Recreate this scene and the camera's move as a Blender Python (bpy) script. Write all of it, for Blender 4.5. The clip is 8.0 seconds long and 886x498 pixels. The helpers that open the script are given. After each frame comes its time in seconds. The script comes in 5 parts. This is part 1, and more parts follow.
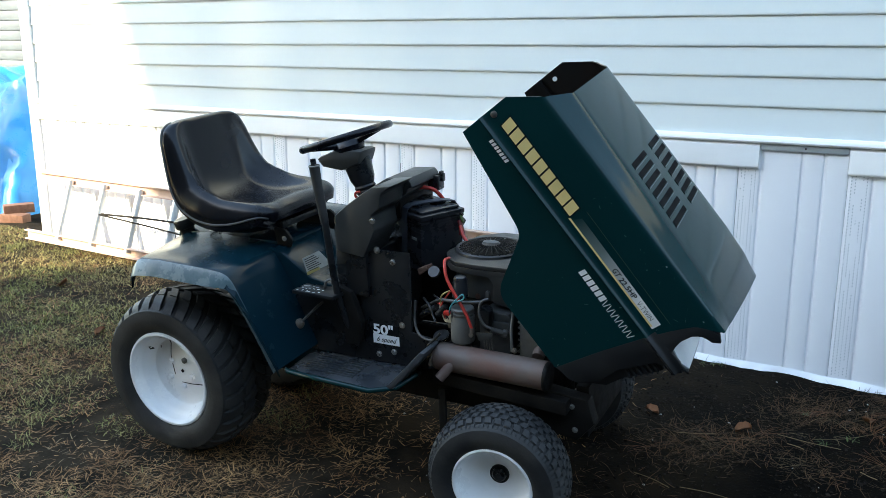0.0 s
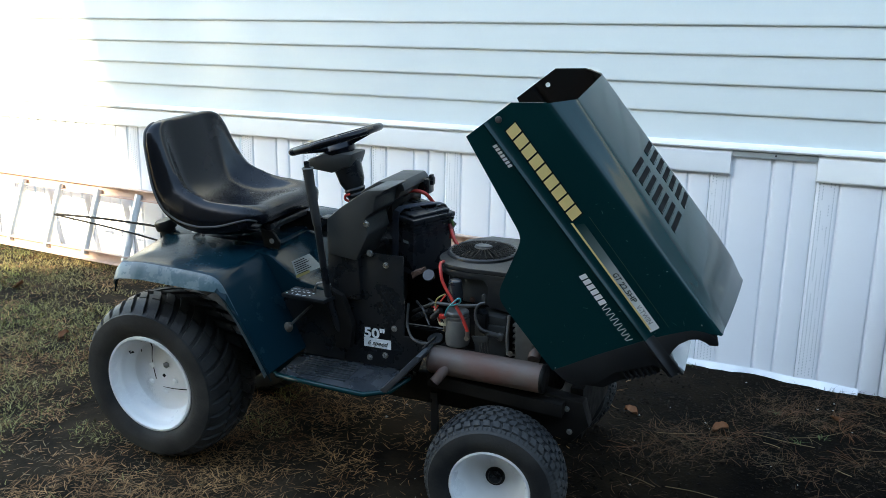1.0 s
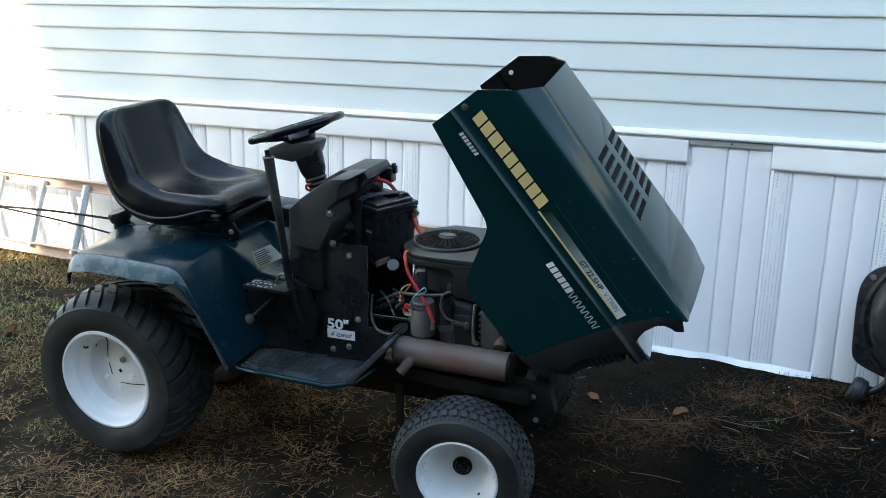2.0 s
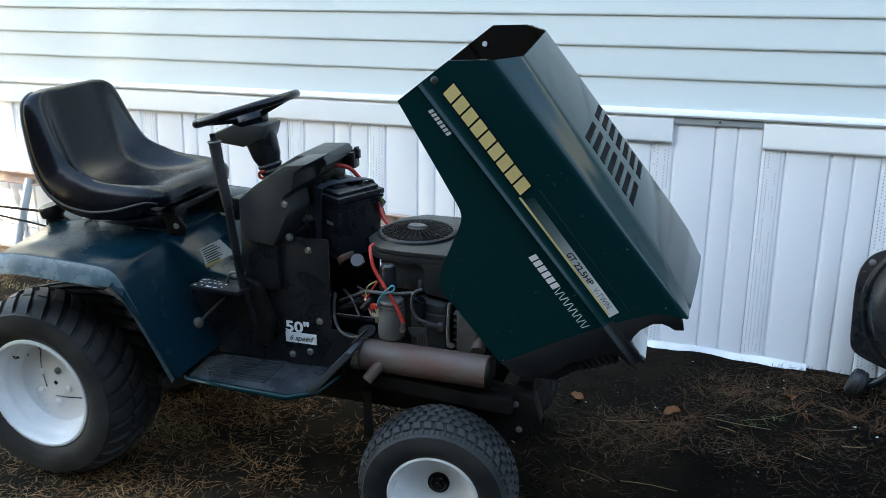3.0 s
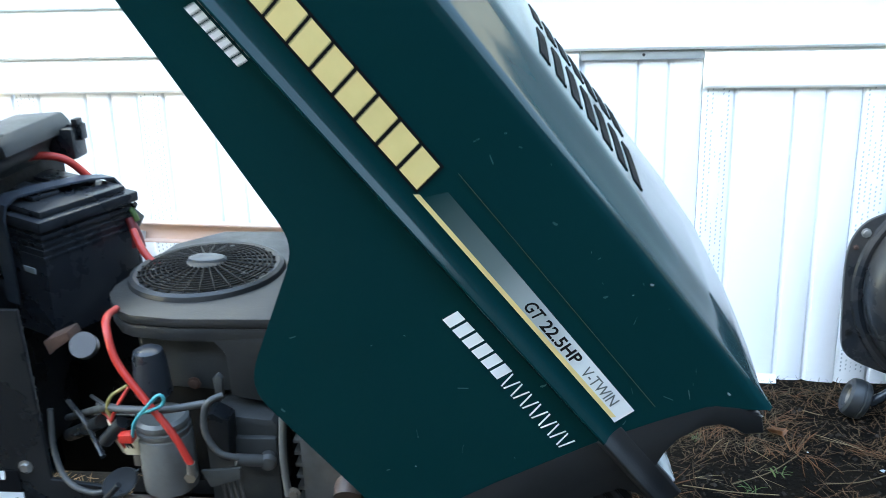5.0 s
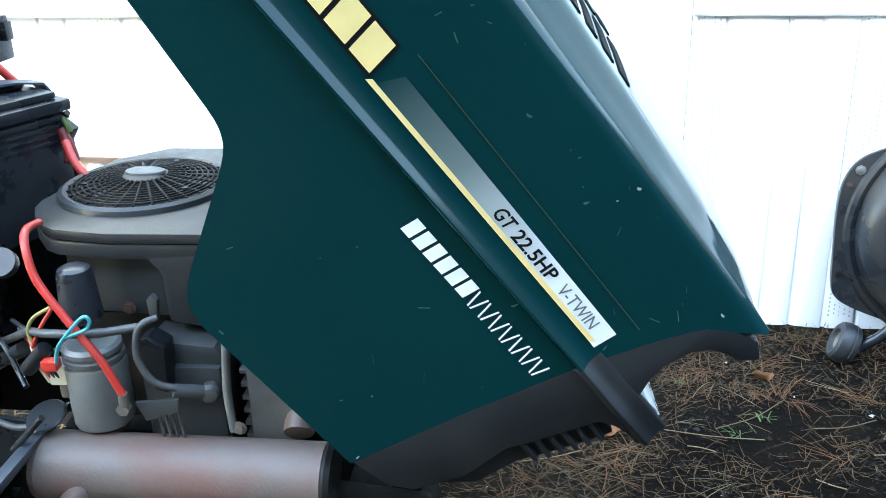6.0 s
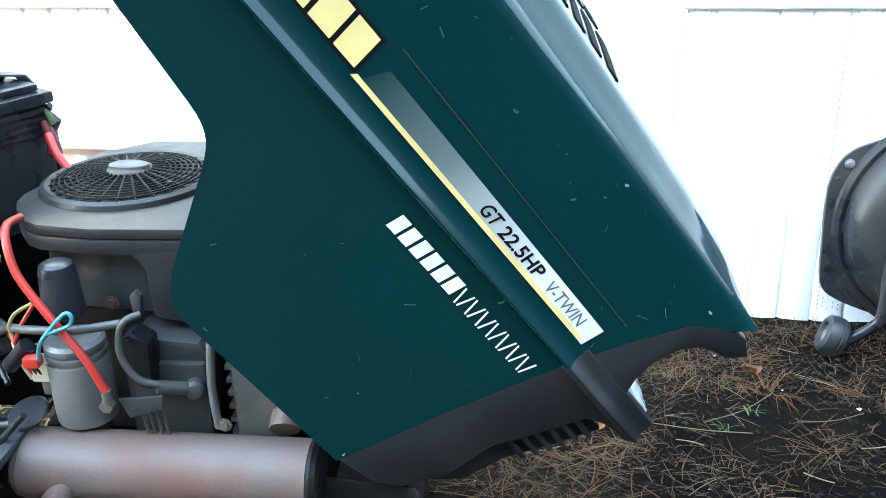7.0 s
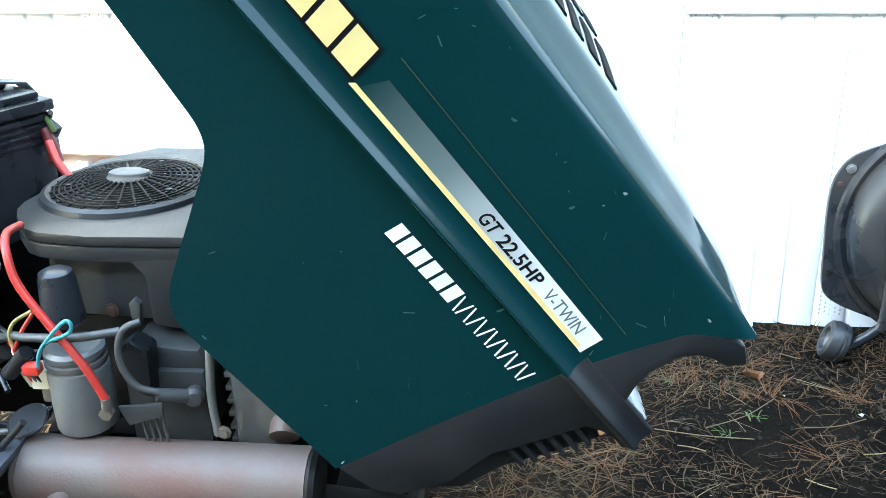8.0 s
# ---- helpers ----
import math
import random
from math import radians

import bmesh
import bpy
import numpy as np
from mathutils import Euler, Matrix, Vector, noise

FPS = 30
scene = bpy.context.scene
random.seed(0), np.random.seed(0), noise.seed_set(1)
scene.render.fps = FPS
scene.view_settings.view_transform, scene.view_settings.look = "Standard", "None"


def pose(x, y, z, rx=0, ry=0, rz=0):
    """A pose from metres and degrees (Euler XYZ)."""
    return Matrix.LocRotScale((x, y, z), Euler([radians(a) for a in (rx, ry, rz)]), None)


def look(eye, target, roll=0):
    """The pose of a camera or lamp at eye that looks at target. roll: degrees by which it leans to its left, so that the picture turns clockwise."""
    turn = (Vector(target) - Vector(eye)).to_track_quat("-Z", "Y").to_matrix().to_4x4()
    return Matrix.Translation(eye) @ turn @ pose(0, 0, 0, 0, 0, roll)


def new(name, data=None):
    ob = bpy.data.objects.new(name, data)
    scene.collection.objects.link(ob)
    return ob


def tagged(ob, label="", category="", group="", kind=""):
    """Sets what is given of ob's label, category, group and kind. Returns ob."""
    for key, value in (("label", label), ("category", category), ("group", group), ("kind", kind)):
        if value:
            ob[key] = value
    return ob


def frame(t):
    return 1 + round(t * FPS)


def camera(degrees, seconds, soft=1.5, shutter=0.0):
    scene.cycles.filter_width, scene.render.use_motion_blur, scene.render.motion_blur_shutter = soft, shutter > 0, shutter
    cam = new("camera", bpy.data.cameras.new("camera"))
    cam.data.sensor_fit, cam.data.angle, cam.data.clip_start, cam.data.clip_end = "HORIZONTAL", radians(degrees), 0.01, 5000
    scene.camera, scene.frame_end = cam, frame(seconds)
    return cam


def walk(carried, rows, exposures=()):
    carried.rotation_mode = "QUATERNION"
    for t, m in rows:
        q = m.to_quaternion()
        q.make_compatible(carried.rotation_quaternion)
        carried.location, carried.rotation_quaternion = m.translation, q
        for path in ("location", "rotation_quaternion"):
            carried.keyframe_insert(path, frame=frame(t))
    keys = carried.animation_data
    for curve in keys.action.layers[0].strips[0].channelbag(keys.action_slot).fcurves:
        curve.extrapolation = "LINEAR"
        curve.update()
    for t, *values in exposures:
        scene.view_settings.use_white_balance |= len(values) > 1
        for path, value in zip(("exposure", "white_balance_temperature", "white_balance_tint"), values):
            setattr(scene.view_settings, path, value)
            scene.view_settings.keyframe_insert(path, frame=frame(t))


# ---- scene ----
cam = camera(53.3, 8.0, soft=0.8, shutter=0.3)
PATH = [
    (0, (0.714, 0.382, 1.419), (-0.275, 2.057, 0.953), -0.1),
    (0.5, (0.646, 0.331, 1.412), (-0.286, 2.041, 0.957), 0.5),
    (1, (0.569, 0.298, 1.427), (-0.295, 2.041, 0.964), 1.1),
    (1.5, (0.531, 0.287, 1.431), (-0.276, 2.056, 0.962), 1.4),
    (2, (0.521, 0.298, 1.418), (-0.237, 2.085, 0.936), 1.4),
    (2.2, (0.52, 0.301, 1.413), (-0.215, 2.095, 0.922), 1.4),
    (3.3, (0.373, 0.691, 1.359), (-0.311, 2.494, 0.826), 0.5),
    (3.5, (0.342, 0.798, 1.367), (-0.331, 2.593, 0.799), 0.1),
    (4, (0.222, 0.995, 1.348), (-0.315, 2.812, 0.707), -0.3),
    (4.5, (0.09, 1.271, 1.3), (-0.257, 3.125, 0.636), -1.1),
    (4.8, (0.071, 1.43, 1.224), (-0.246, 3.317, 0.64), -1.8),
    (5, (0.059, 1.552, 1.174), (-0.265, 3.445, 0.616), -1.6),
    (5.2, (0.059, 1.625, 1.13), (-0.277, 3.511, 0.554), -1.2),
    (6.5, (0.068, 1.654, 1.086), (-0.193, 3.521, 0.417), -0.7),
    (7, (0.068, 1.66, 1.091), (-0.195, 3.526, 0.42), -0.6),
    (7.5, (0.07, 1.66, 1.092), (-0.197, 3.528, 0.428), -0.7),
    (8, (0.072, 1.662, 1.095), (-0.198, 3.529, 0.432), -0.7),
]
walk(cam, [(t, look(eye, target, roll)) for t, eye, target, roll in PATH],
     exposures=[(0, 3.05, 7900, 4), (2.2, 3.04, 7900, 4), (3.5, 3.20, 7900, 5), (4.5, 3.84, 7900, 4), (5.2, 4.38, 7700, 4), (6.5, 4.98, 7800, 2), (8, 5.05, 8150, 2)])

# ---- light ----
world = bpy.data.worlds.new("sky")
scene.world = world
world.use_nodes = True
wn = world.node_tree
sky = wn.nodes.new("ShaderNodeTexSky")
sky.sky_type, sky.sun_disc = "NISHITA", False
SUN_EL, SUN_AZ = radians(25), radians(215)
sky.sun_elevation, sky.sun_rotation = SUN_EL, SUN_AZ
sky.dust_density, sky.ozone_density = 0.4, 1.6
wn.nodes["Background"].inputs["Strength"].default_value = 0.15
wn.links.new(sky.outputs[0], wn.nodes["Background"].inputs[0])
sun = new("sun", bpy.data.lights.new("sun", "SUN"))
sun.data.energy, sun.data.angle, sun.data.color = 2.0, radians(0.8), (1.0, 0.93, 0.82)
sun_dir = Vector((math.sin(SUN_AZ) * math.cos(SUN_EL), math.cos(SUN_AZ) * math.cos(SUN_EL), math.sin(SUN_EL)))
sun.matrix_world = look(sun_dir * 30, (0, 0, 0))

# ---- materials ----
def material(name, base, rough=0.6, metal=0.0, alt=None, scale=8.0, mix=0.5, fine=120.0, bump=0.0, bump_scale=90.0, rough_var=0.12, coat=0.0, spec=0.5, space="Object", island=0.0, detail=6.0):
    """A procedural surface: two scales of colour variation, uneven gloss and a fine relief."""
    m = bpy.data.materials.new(name)
    m.use_nodes = True
    nt = m.node_tree
    b = nt.nodes["Principled BSDF"]
    b.inputs["Roughness"].default_value, b.inputs["Metallic"].default_value = rough, metal
    b.inputs["Coat Weight"].default_value, b.inputs["Coat Roughness"].default_value = coat, 0.06
    b.inputs["Specular IOR Level"].default_value = spec
    tc = nt.nodes.new("ShaderNodeTexCoord")
    alt = alt or tuple(c * 0.72 for c in base)
    n1 = nt.nodes.new("ShaderNodeTexNoise")
    n1.inputs["Scale"].default_value, n1.inputs["Detail"].default_value = scale, detail
    n2 = nt.nodes.new("ShaderNodeTexNoise")
    n2.inputs["Scale"].default_value, n2.inputs["Detail"].default_value = fine, 3.0
    for n in (n1, n2):
        nt.links.new(tc.outputs[space], n.inputs["Vector"])
    r1 = nt.nodes.new("ShaderNodeMapRange")
    r1.inputs[1].default_value, r1.inputs[2].default_value = 0.38, 0.66
    nt.links.new(n1.outputs[0], r1.inputs[0])
    ma = nt.nodes.new("ShaderNodeMath")
    ma.operation = "MULTIPLY_ADD"
    nt.links.new(n2.outputs[0], ma.inputs[0])
    ma.inputs[1].default_value = 0.5
    ma.inputs[2].default_value = -0.25
    ad = nt.nodes.new("ShaderNodeMath")
    ad.operation, ad.use_clamp = "ADD", True
    nt.links.new(r1.outputs[0], ad.inputs[0])
    nt.links.new(ma.outputs[0], ad.inputs[1])
    mu = nt.nodes.new("ShaderNodeMath")
    mu.operation = "MULTIPLY"
    mu.inputs[1].default_value = mix
    nt.links.new(ad.outputs[0], mu.inputs[0])
    mx = nt.nodes.new("ShaderNodeMix")
    mx.data_type = "RGBA"
    mx.inputs[6].default_value, mx.inputs[7].default_value = (*base, 1), (*alt, 1)
    nt.links.new(mu.outputs[0], mx.inputs[0])
    colour = mx.outputs[2]
    if island:
        info = nt.nodes.new("ShaderNodeObjectInfo")
        geo = nt.nodes.new("ShaderNodeNewGeometry")
        sm = nt.nodes.new("ShaderNodeMath")
        sm.operation = "ADD"
        nt.links.new(info.outputs["Random"], sm.inputs[0])
        nt.links.new(geo.outputs["Random Per Island"], sm.inputs[1])
        fr = nt.nodes.new("ShaderNodeMath")
        fr.operation = "FRACT"
        nt.links.new(sm.outputs[0], fr.inputs[0])
        mr = nt.nodes.new("ShaderNodeMapRange")
        mr.inputs[3].default_value, mr.inputs[4].default_value = 1 - island, 1 + island
        nt.links.new(fr.outputs[0], mr.inputs[0])
        hs = nt.nodes.new("ShaderNodeHueSaturation")
        nt.links.new(mr.outputs[0], hs.inputs["Value"])
        nt.links.new(colour, hs.inputs["Color"])
        colour = hs.outputs[0]
    nt.links.new(colour, b.inputs["Base Color"])
    rr = nt.nodes.new("ShaderNodeMapRange")
    rr.inputs[3].default_value, rr.inputs[4].default_value = max(0.03, rough - rough_var), min(1, rough + rough_var)
    nt.links.new(ad.outputs[0], rr.inputs[0])
    nt.links.new(rr.outputs[0], b.inputs["Roughness"])
    if bump:
        n3 = nt.nodes.new("ShaderNodeTexNoise")
        n3.inputs["Scale"].default_value, n3.inputs["Detail"].default_value = bump_scale, 4.0
        nt.links.new(tc.outputs[space], n3.inputs["Vector"])
        bp = nt.nodes.new("ShaderNodeBump")
        bp.inputs["Strength"].default_value, bp.inputs["Distance"].default_value = bump, 0.004
        nt.links.new(n3.outputs[0], bp.inputs["Height"])
        nt.links.new(bp.outputs[0], b.inputs["Normal"])
    return m


GREEN = material("green_paint", (0.0010, 0.0250, 0.0278), 0.14, alt=(0.0022, 0.0305, 0.0335), scale=3.0, mix=0.6, rough_var=0.05, bump=0.012, bump_scale=40, spec=0.23, detail=5.0)
SCRATCH = material("paint_scratch", (0.025, 0.085, 0.085), 0.5, alt=(0.010, 0.045, 0.045), scale=60)
LINER = material("hood_underside", (0.004, 0.0045, 0.0045), 0.7, alt=(0.012, 0.008, 0.006), scale=12, mix=0.6, spec=0.1)
BROWN = material("brown_rust", (0.075, 0.036, 0.024), 0.8, alt=(0.04, 0.022, 0.017), scale=30, mix=0.7, bump=0.3)
DECKPAINT = material("worn_black_deck_paint", (0.014, 0.017, 0.021), 0.36, alt=(0.040, 0.034, 0.029), scale=7, mix=0.7, rough_var=0.15, bump=0.12, bump_scale=120, spec=0.35)
GREYTYRE = material("grey_roller", (0.015, 0.0165, 0.018), 0.55, alt=(0.008, 0.0085, 0.009), scale=14, mix=0.6, bump=0.1)
GREEN_WORN = material("green_paint_worn", (0.0015, 0.0155, 0.0235), 0.22, alt=(0.004, 0.020, 0.028), scale=9, mix=0.5, rough_var=0.07, bump=0.04, bump_scale=200, spec=0.16)
# Scuffed paint, with the lip's bright sky reflection also put into the colour
SCUFF_SHEEN = material("scuffed_green_edge_sky_sheen", (0.035, 0.080, 0.095), 0.30, alt=(0.17, 0.21, 0.225), scale=9, mix=0.7, bump=0.06, bump_scale=200)
PALE_STRAW = material("bleached_straw", (0.20, 0.145, 0.08), 0.75, alt=(0.12, 0.083, 0.045), scale=2, mix=0.8, island=0.4, spec=0.2)
BEZEL = material("black_grey_plastic", (0.011, 0.012, 0.0135), 0.42, alt=(0.022, 0.022, 0.023), scale=14, mix=0.5, bump=0.05, bump_scale=500, spec=0.42)
BLACK = material("black_paint", (0.0075, 0.0092, 0.0112), 0.34, alt=(0.018, 0.0182, 0.0188), scale=12, mix=0.6, bump=0.06, bump_scale=260, spec=0.33)
DARK = material("greasy_black_steel", (0.007, 0.0066, 0.0062), 0.6, alt=(0.016, 0.0135, 0.0115), scale=18, mix=0.7, bump=0.2, bump_scale=140, spec=0.15)
CASE = material("battery_case", (0.018, 0.0205, 0.025), 0.33, alt=(0.036, 0.039, 0.045), scale=20, mix=0.5, spec=0.5)
COVER = material("dusty_grey_plastic", (0.033, 0.036, 0.037), 0.42, alt=(0.060, 0.060, 0.056), scale=7, mix=0.7, bump=0.12, bump_scale=400, spec=0.3)
SHROUD = material("engine_shroud", (0.023, 0.025, 0.0265), 0.40, alt=(0.046, 0.044, 0.043), scale=11, mix=0.6, bump=0.12, bump_scale=350, spec=0.35)
VINYL = material("black_vinyl", (0.0026, 0.0033, 0.0058), 0.22, alt=(0.006, 0.0068, 0.010), scale=9, mix=0.6, bump=0.10, bump_scale=420, rough_var=0.08, spec=0.27)
PIPING = material("seat_piping", (0.05, 0.05, 0.05), 0.4)
RUBBER = material("tyre_rubber", (0.021, 0.0215, 0.0225), 0.55, alt=(0.052, 0.050, 0.047), scale=9, mix=0.75, bump=0.25, bump_scale=160, spec=0.18)
DUSTY_RUBBER = material("dusty_tyre_rubber", (0.027, 0.0285, 0.030), 0.6, alt=(0.060, 0.059, 0.057), scale=9, mix=0.75, bump=0.25, bump_scale=160, spec=0.2)
RIM = material("white_rim_paint", (0.84, 0.85, 0.86), 0.38, alt=(0.68, 0.65, 0.60), scale=7, mix=0.3, rough_var=0.12, bump=0.04, bump_scale=120)
STEEL = material("bright_steel", (0.55, 0.55, 0.54), 0.35, 0.9, alt=(0.30, 0.27, 0.24), scale=30, mix=0.5)
ALLOY = material("dull_alloy", (0.170, 0.172, 0.165), 0.55, 0.3, alt=(0.13, 0.12, 0.105), scale=16, mix=0.6, bump=0.1, bump_scale=200)
BADGE = material("worn_silver_badge", (0.10, 0.102, 0.10), 0.45, alt=(0.075, 0.074, 0.07), scale=40, mix=0.5)
RUST = material("rusty_muffler", (0.112, 0.082, 0.069), 0.62, alt=(0.125, 0.055, 0.042), scale=11, mix=0.85, bump=0.12, bump_scale=260)
RED = material("red_cable", (0.55, 0.035, 0.025), 0.4, alt=(0.35, 0.03, 0.02), scale=20, mix=0.5)
DARK_RED = material("dark_red_rubber", (0.17, 0.012, 0.014), 0.45, alt=(0.09, 0.010, 0.010), scale=30, mix=0.6)
GREYCABLE = material("grey_cable", (0.060, 0.060, 0.058), 0.5, alt=(0.035, 0.035, 0.035), scale=30, mix=0.6)
TEAL = material("teal_wire", (0.05, 0.30, 0.32), 0.4)
PALE = material("yellowed_plastic", (0.62, 0.56, 0.42), 0.5, alt=(0.40, 0.33, 0.22), scale=20, mix=0.5)
GOLD = material("gold_decal", (0.80, 0.62, 0.27), 0.4, alt=(0.70, 0.53, 0.21), scale=20, mix=0.5)
BRONZE = material("faded_gold_line", (0.045, 0.055, 0.03), 0.4)
WHITE = material("white_decal", (0.86, 0.87, 0.87), 0.4, alt=(0.74, 0.74, 0.72), scale=25, mix=0.4)
# Black of the print, also painted on as the dark inside holes and slots
INK_AND_HOLES = material("black_ink_and_hole_shade", (0.006, 0.006, 0.007), 0.8, spec=0.08)
FADED_INK = material("faded_ink", (0.13, 0.14, 0.14), 0.6, spec=0.1)
SILVER = material("silver_decal", (0.30, 0.33, 0.33), 0.35, alt=(0.24, 0.27, 0.27), scale=30, mix=0.5)
FADED_YELLOW = material("faded_yellow", (0.30, 0.25, 0.08), 0.5)
LENS = material("clear_lamp_lens", (0.80, 0.83, 0.84), 0.14, alt=(0.68, 0.71, 0.73), scale=30, mix=0.4)
WEED = material("green_weed", (0.045, 0.085, 0.020), 0.6, alt=(0.09, 0.095, 0.032), scale=8, mix=0.7, island=0.3, spec=0.3)
SPRIG = material("rusty_pine_needles", (0.125, 0.047, 0.017), 0.75, alt=(0.078, 0.039, 0.018), scale=9, mix=0.8, island=0.35, spec=0.2)
STRAP = material("blue_grey_strap", (0.055, 0.066, 0.085), 0.42, alt=(0.035, 0.04, 0.05), scale=20, mix=0.6)
SIDING = material("grey_vinyl_siding", (0.70, 0.765, 0.765), 0.42, alt=(0.64, 0.70, 0.71), scale=1.6, mix=0.6, island=0.02, bump=0.05, bump_scale=30)
SKIRT = material("white_vinyl_skirting", (0.90, 0.91, 0.93), 0.45, alt=(0.85, 0.86, 0.88), scale=2.2, mix=0.5, island=0.02, bump=0.05, bump_scale=40)
TRIM = material("white_trim", (0.88, 0.89, 0.88), 0.42, alt=(0.80, 0.80, 0.79), scale=3, mix=0.5)
PLATE = material("grey_metal_plate", (0.36, 0.39, 0.39), 0.5, alt=(0.28, 0.30, 0.30), scale=14, mix=0.5)
VENT = material("shadowed_vent_slit", (0.46, 0.50, 0.53), 0.6, alt=(0.36, 0.40, 0.42), scale=5, mix=0.7)
GROUND = material("dirt_and_needles", (0.013, 0.0105, 0.008), 0.95, alt=(0.048, 0.035, 0.023), scale=5.5, mix=0.8, fine=150, bump=1.0, bump_scale=75, detail=10, spec=0.03)
STRAW = material("dry_straw", (0.29, 0.165, 0.075), 0.8, alt=(0.105, 0.048, 0.021), scale=5, mix=0.9, island=0.8, spec=0.15)
RUSSET = material("russet_needles", (0.082, 0.042, 0.020), 0.8, alt=(0.062, 0.045, 0.026), scale=9, mix=0.9, island=0.5, spec=0.15)
# Black footboard, base lifted and blued to stand for its sky reflection
FOOT = material("black_footboard_sky_sheen", (0.025, 0.030, 0.036), 0.32, alt=(0.052, 0.057, 0.063), scale=10, mix=0.7, rough_var=0.14, bump=0.08, bump_scale=200, spec=0.5)
GRASS = material("winter_grass", (0.165, 0.170, 0.058), 0.75, alt=(0.31, 0.245, 0.115), scale=1.8, mix=0.9, island=0.6, spec=0.15)
LEAF = material("dry_leaf", (0.20, 0.080, 0.034), 0.7, alt=(0.11, 0.055, 0.03), scale=30, mix=0.6, island=0.3, spec=0.2)
ORANGE_RAIL = material("orange_fibreglass_rail", (0.57, 0.385, 0.305), 0.55, alt=(0.47, 0.39, 0.35), scale=5, mix=0.6)
ALU = material("aluminium_rung", (0.60, 0.61, 0.62), 0.42, 0.6, alt=(0.42, 0.42, 0.41), scale=14, mix=0.5)
TARP = material("blue_tarp", (0.014, 0.265, 0.62), 0.36, alt=(0.010, 0.17, 0.48), scale=5, mix=0.6, bump=0.15, bump_scale=60)
# Dark colour of the added light-blocking walls
BLOCKER = material("dark_blocker_wall", (0.10, 0.085, 0.07), 0.8, alt=(0.07, 0.06, 0.05), scale=1.5, mix=0.6)
# Siding of the far home, its shade put into the dark base colour
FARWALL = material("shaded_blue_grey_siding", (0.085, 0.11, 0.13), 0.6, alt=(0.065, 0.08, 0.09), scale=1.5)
KNOB = material("grimy_knob", (0.12, 0.10, 0.08), 0.5, alt=(0.10, 0.08, 0.06), scale=30, mix=0.7)
BRICK = material("old_brick", (0.20, 0.09, 0.055), 0.85, alt=(0.12, 0.065, 0.045), scale=30, mix=0.6, bump=0.3, bump_scale=90)

SOIL = material("soil_crumb", (0.010, 0.008, 0.0066), 0.95, alt=(0.034, 0.027, 0.021), scale=3, mix=0.7, island=0.5, spec=0.05)


def bare_soil(m):
    """Dark bare soil takes over from the needle litter east of the tractor's nose."""
    nt = m.node_tree
    b = nt.nodes["Principled BSDF"]
    old = b.inputs["Base Color"].links[0].from_socket
    tc = nt.nodes.new("ShaderNodeTexCoord")
    sp = nt.nodes.new("ShaderNodeSeparateXYZ")
    nz = nt.nodes.new("ShaderNodeTexNoise")
    nz.inputs["Scale"].default_value, nz.inputs["Detail"].default_value = 1.8, 5.0
    ad = nt.nodes.new("ShaderNodeMath")
    ad.operation = "ADD"
    mr = nt.nodes.new("ShaderNodeMapRange")
    mr.inputs[1].default_value, mr.inputs[2].default_value = -0.5, 0.9
    mx = nt.nodes.new("ShaderNodeMix")
    mx.data_type, mx.blend_type = "RGBA", "MULTIPLY"
    mx.inputs[7].default_value = (0.20, 0.20, 0.215, 1)
    nt.links.new(tc.outputs["Object"], sp.inputs[0])
    nt.links.new(tc.outputs["Object"], nz.inputs["Vector"])
    nt.links.new(sp.outputs[0], ad.inputs[0])
    nt.links.new(nz.outputs[0], ad.inputs[1])
    nt.links.new(ad.outputs[0], mr.inputs[0])
    nt.links.new(mr.outputs[0], mx.inputs[0])
    nt.links.new(old, mx.inputs[6])
    nt.links.new(mx.outputs[2], b.inputs["Base Color"])


bare_soil(GROUND)

# ---- mesh helpers ----
def finish(bm, angle=35):
    bmesh.ops.recalc_face_normals(bm, faces=bm.faces)
    for e in bm.edges:
        e.smooth = len(e.link_faces) == 2 and e.calc_face_angle(0) < radians(angle)
    for fc in bm.faces:
        fc.smooth = True
    return bm


def mesh_of(name, bm, mat):
    me = bpy.data.meshes.new(name)
    bm.to_mesh(me)
    bm.free()
    me.materials.append(mat)
    return me


def part(name, bm, mat, parent, label="", at=None):
    """ONE mesh object under a thing or a part."""
    ob = new(name, mesh_of(name, finish(bm), mat))
    ob.parent = parent
    if at is not None:
        ob.matrix_basis = at
    return tagged(ob, label)


def thing(name, label, category, at=None, bm=None, mat=None, group="", kind=""):
    ob = new(name, mesh_of(name, finish(bm), mat) if bm else None)
    if at is not None:
        ob.matrix_basis = at
    return tagged(ob, label, category, group, kind)


def thick(ob, depth, offset=-1.0):
    mod = ob.modifiers.new("thickness", "SOLIDIFY")
    mod.thickness, mod.offset = depth, offset
    return ob


def merge(*bms):
    out = bms[0]
    for b in bms[1:]:
        me = bpy.data.meshes.new("scratch")
        b.to_mesh(me)
        b.free()
        out.from_mesh(me)
        bpy.data.meshes.remove(me)
    return out


def bevelled(bm, width, segments=2):
    if width:
        es = [e for e in bm.edges if len(e.link_faces) == 2 and e.calc_face_angle(0) > radians(25)]
        bmesh.ops.bevel(bm, geom=es, offset=width, segments=segments, affect="EDGES", profile=0.6, clamp_overlap=True)
    return bm


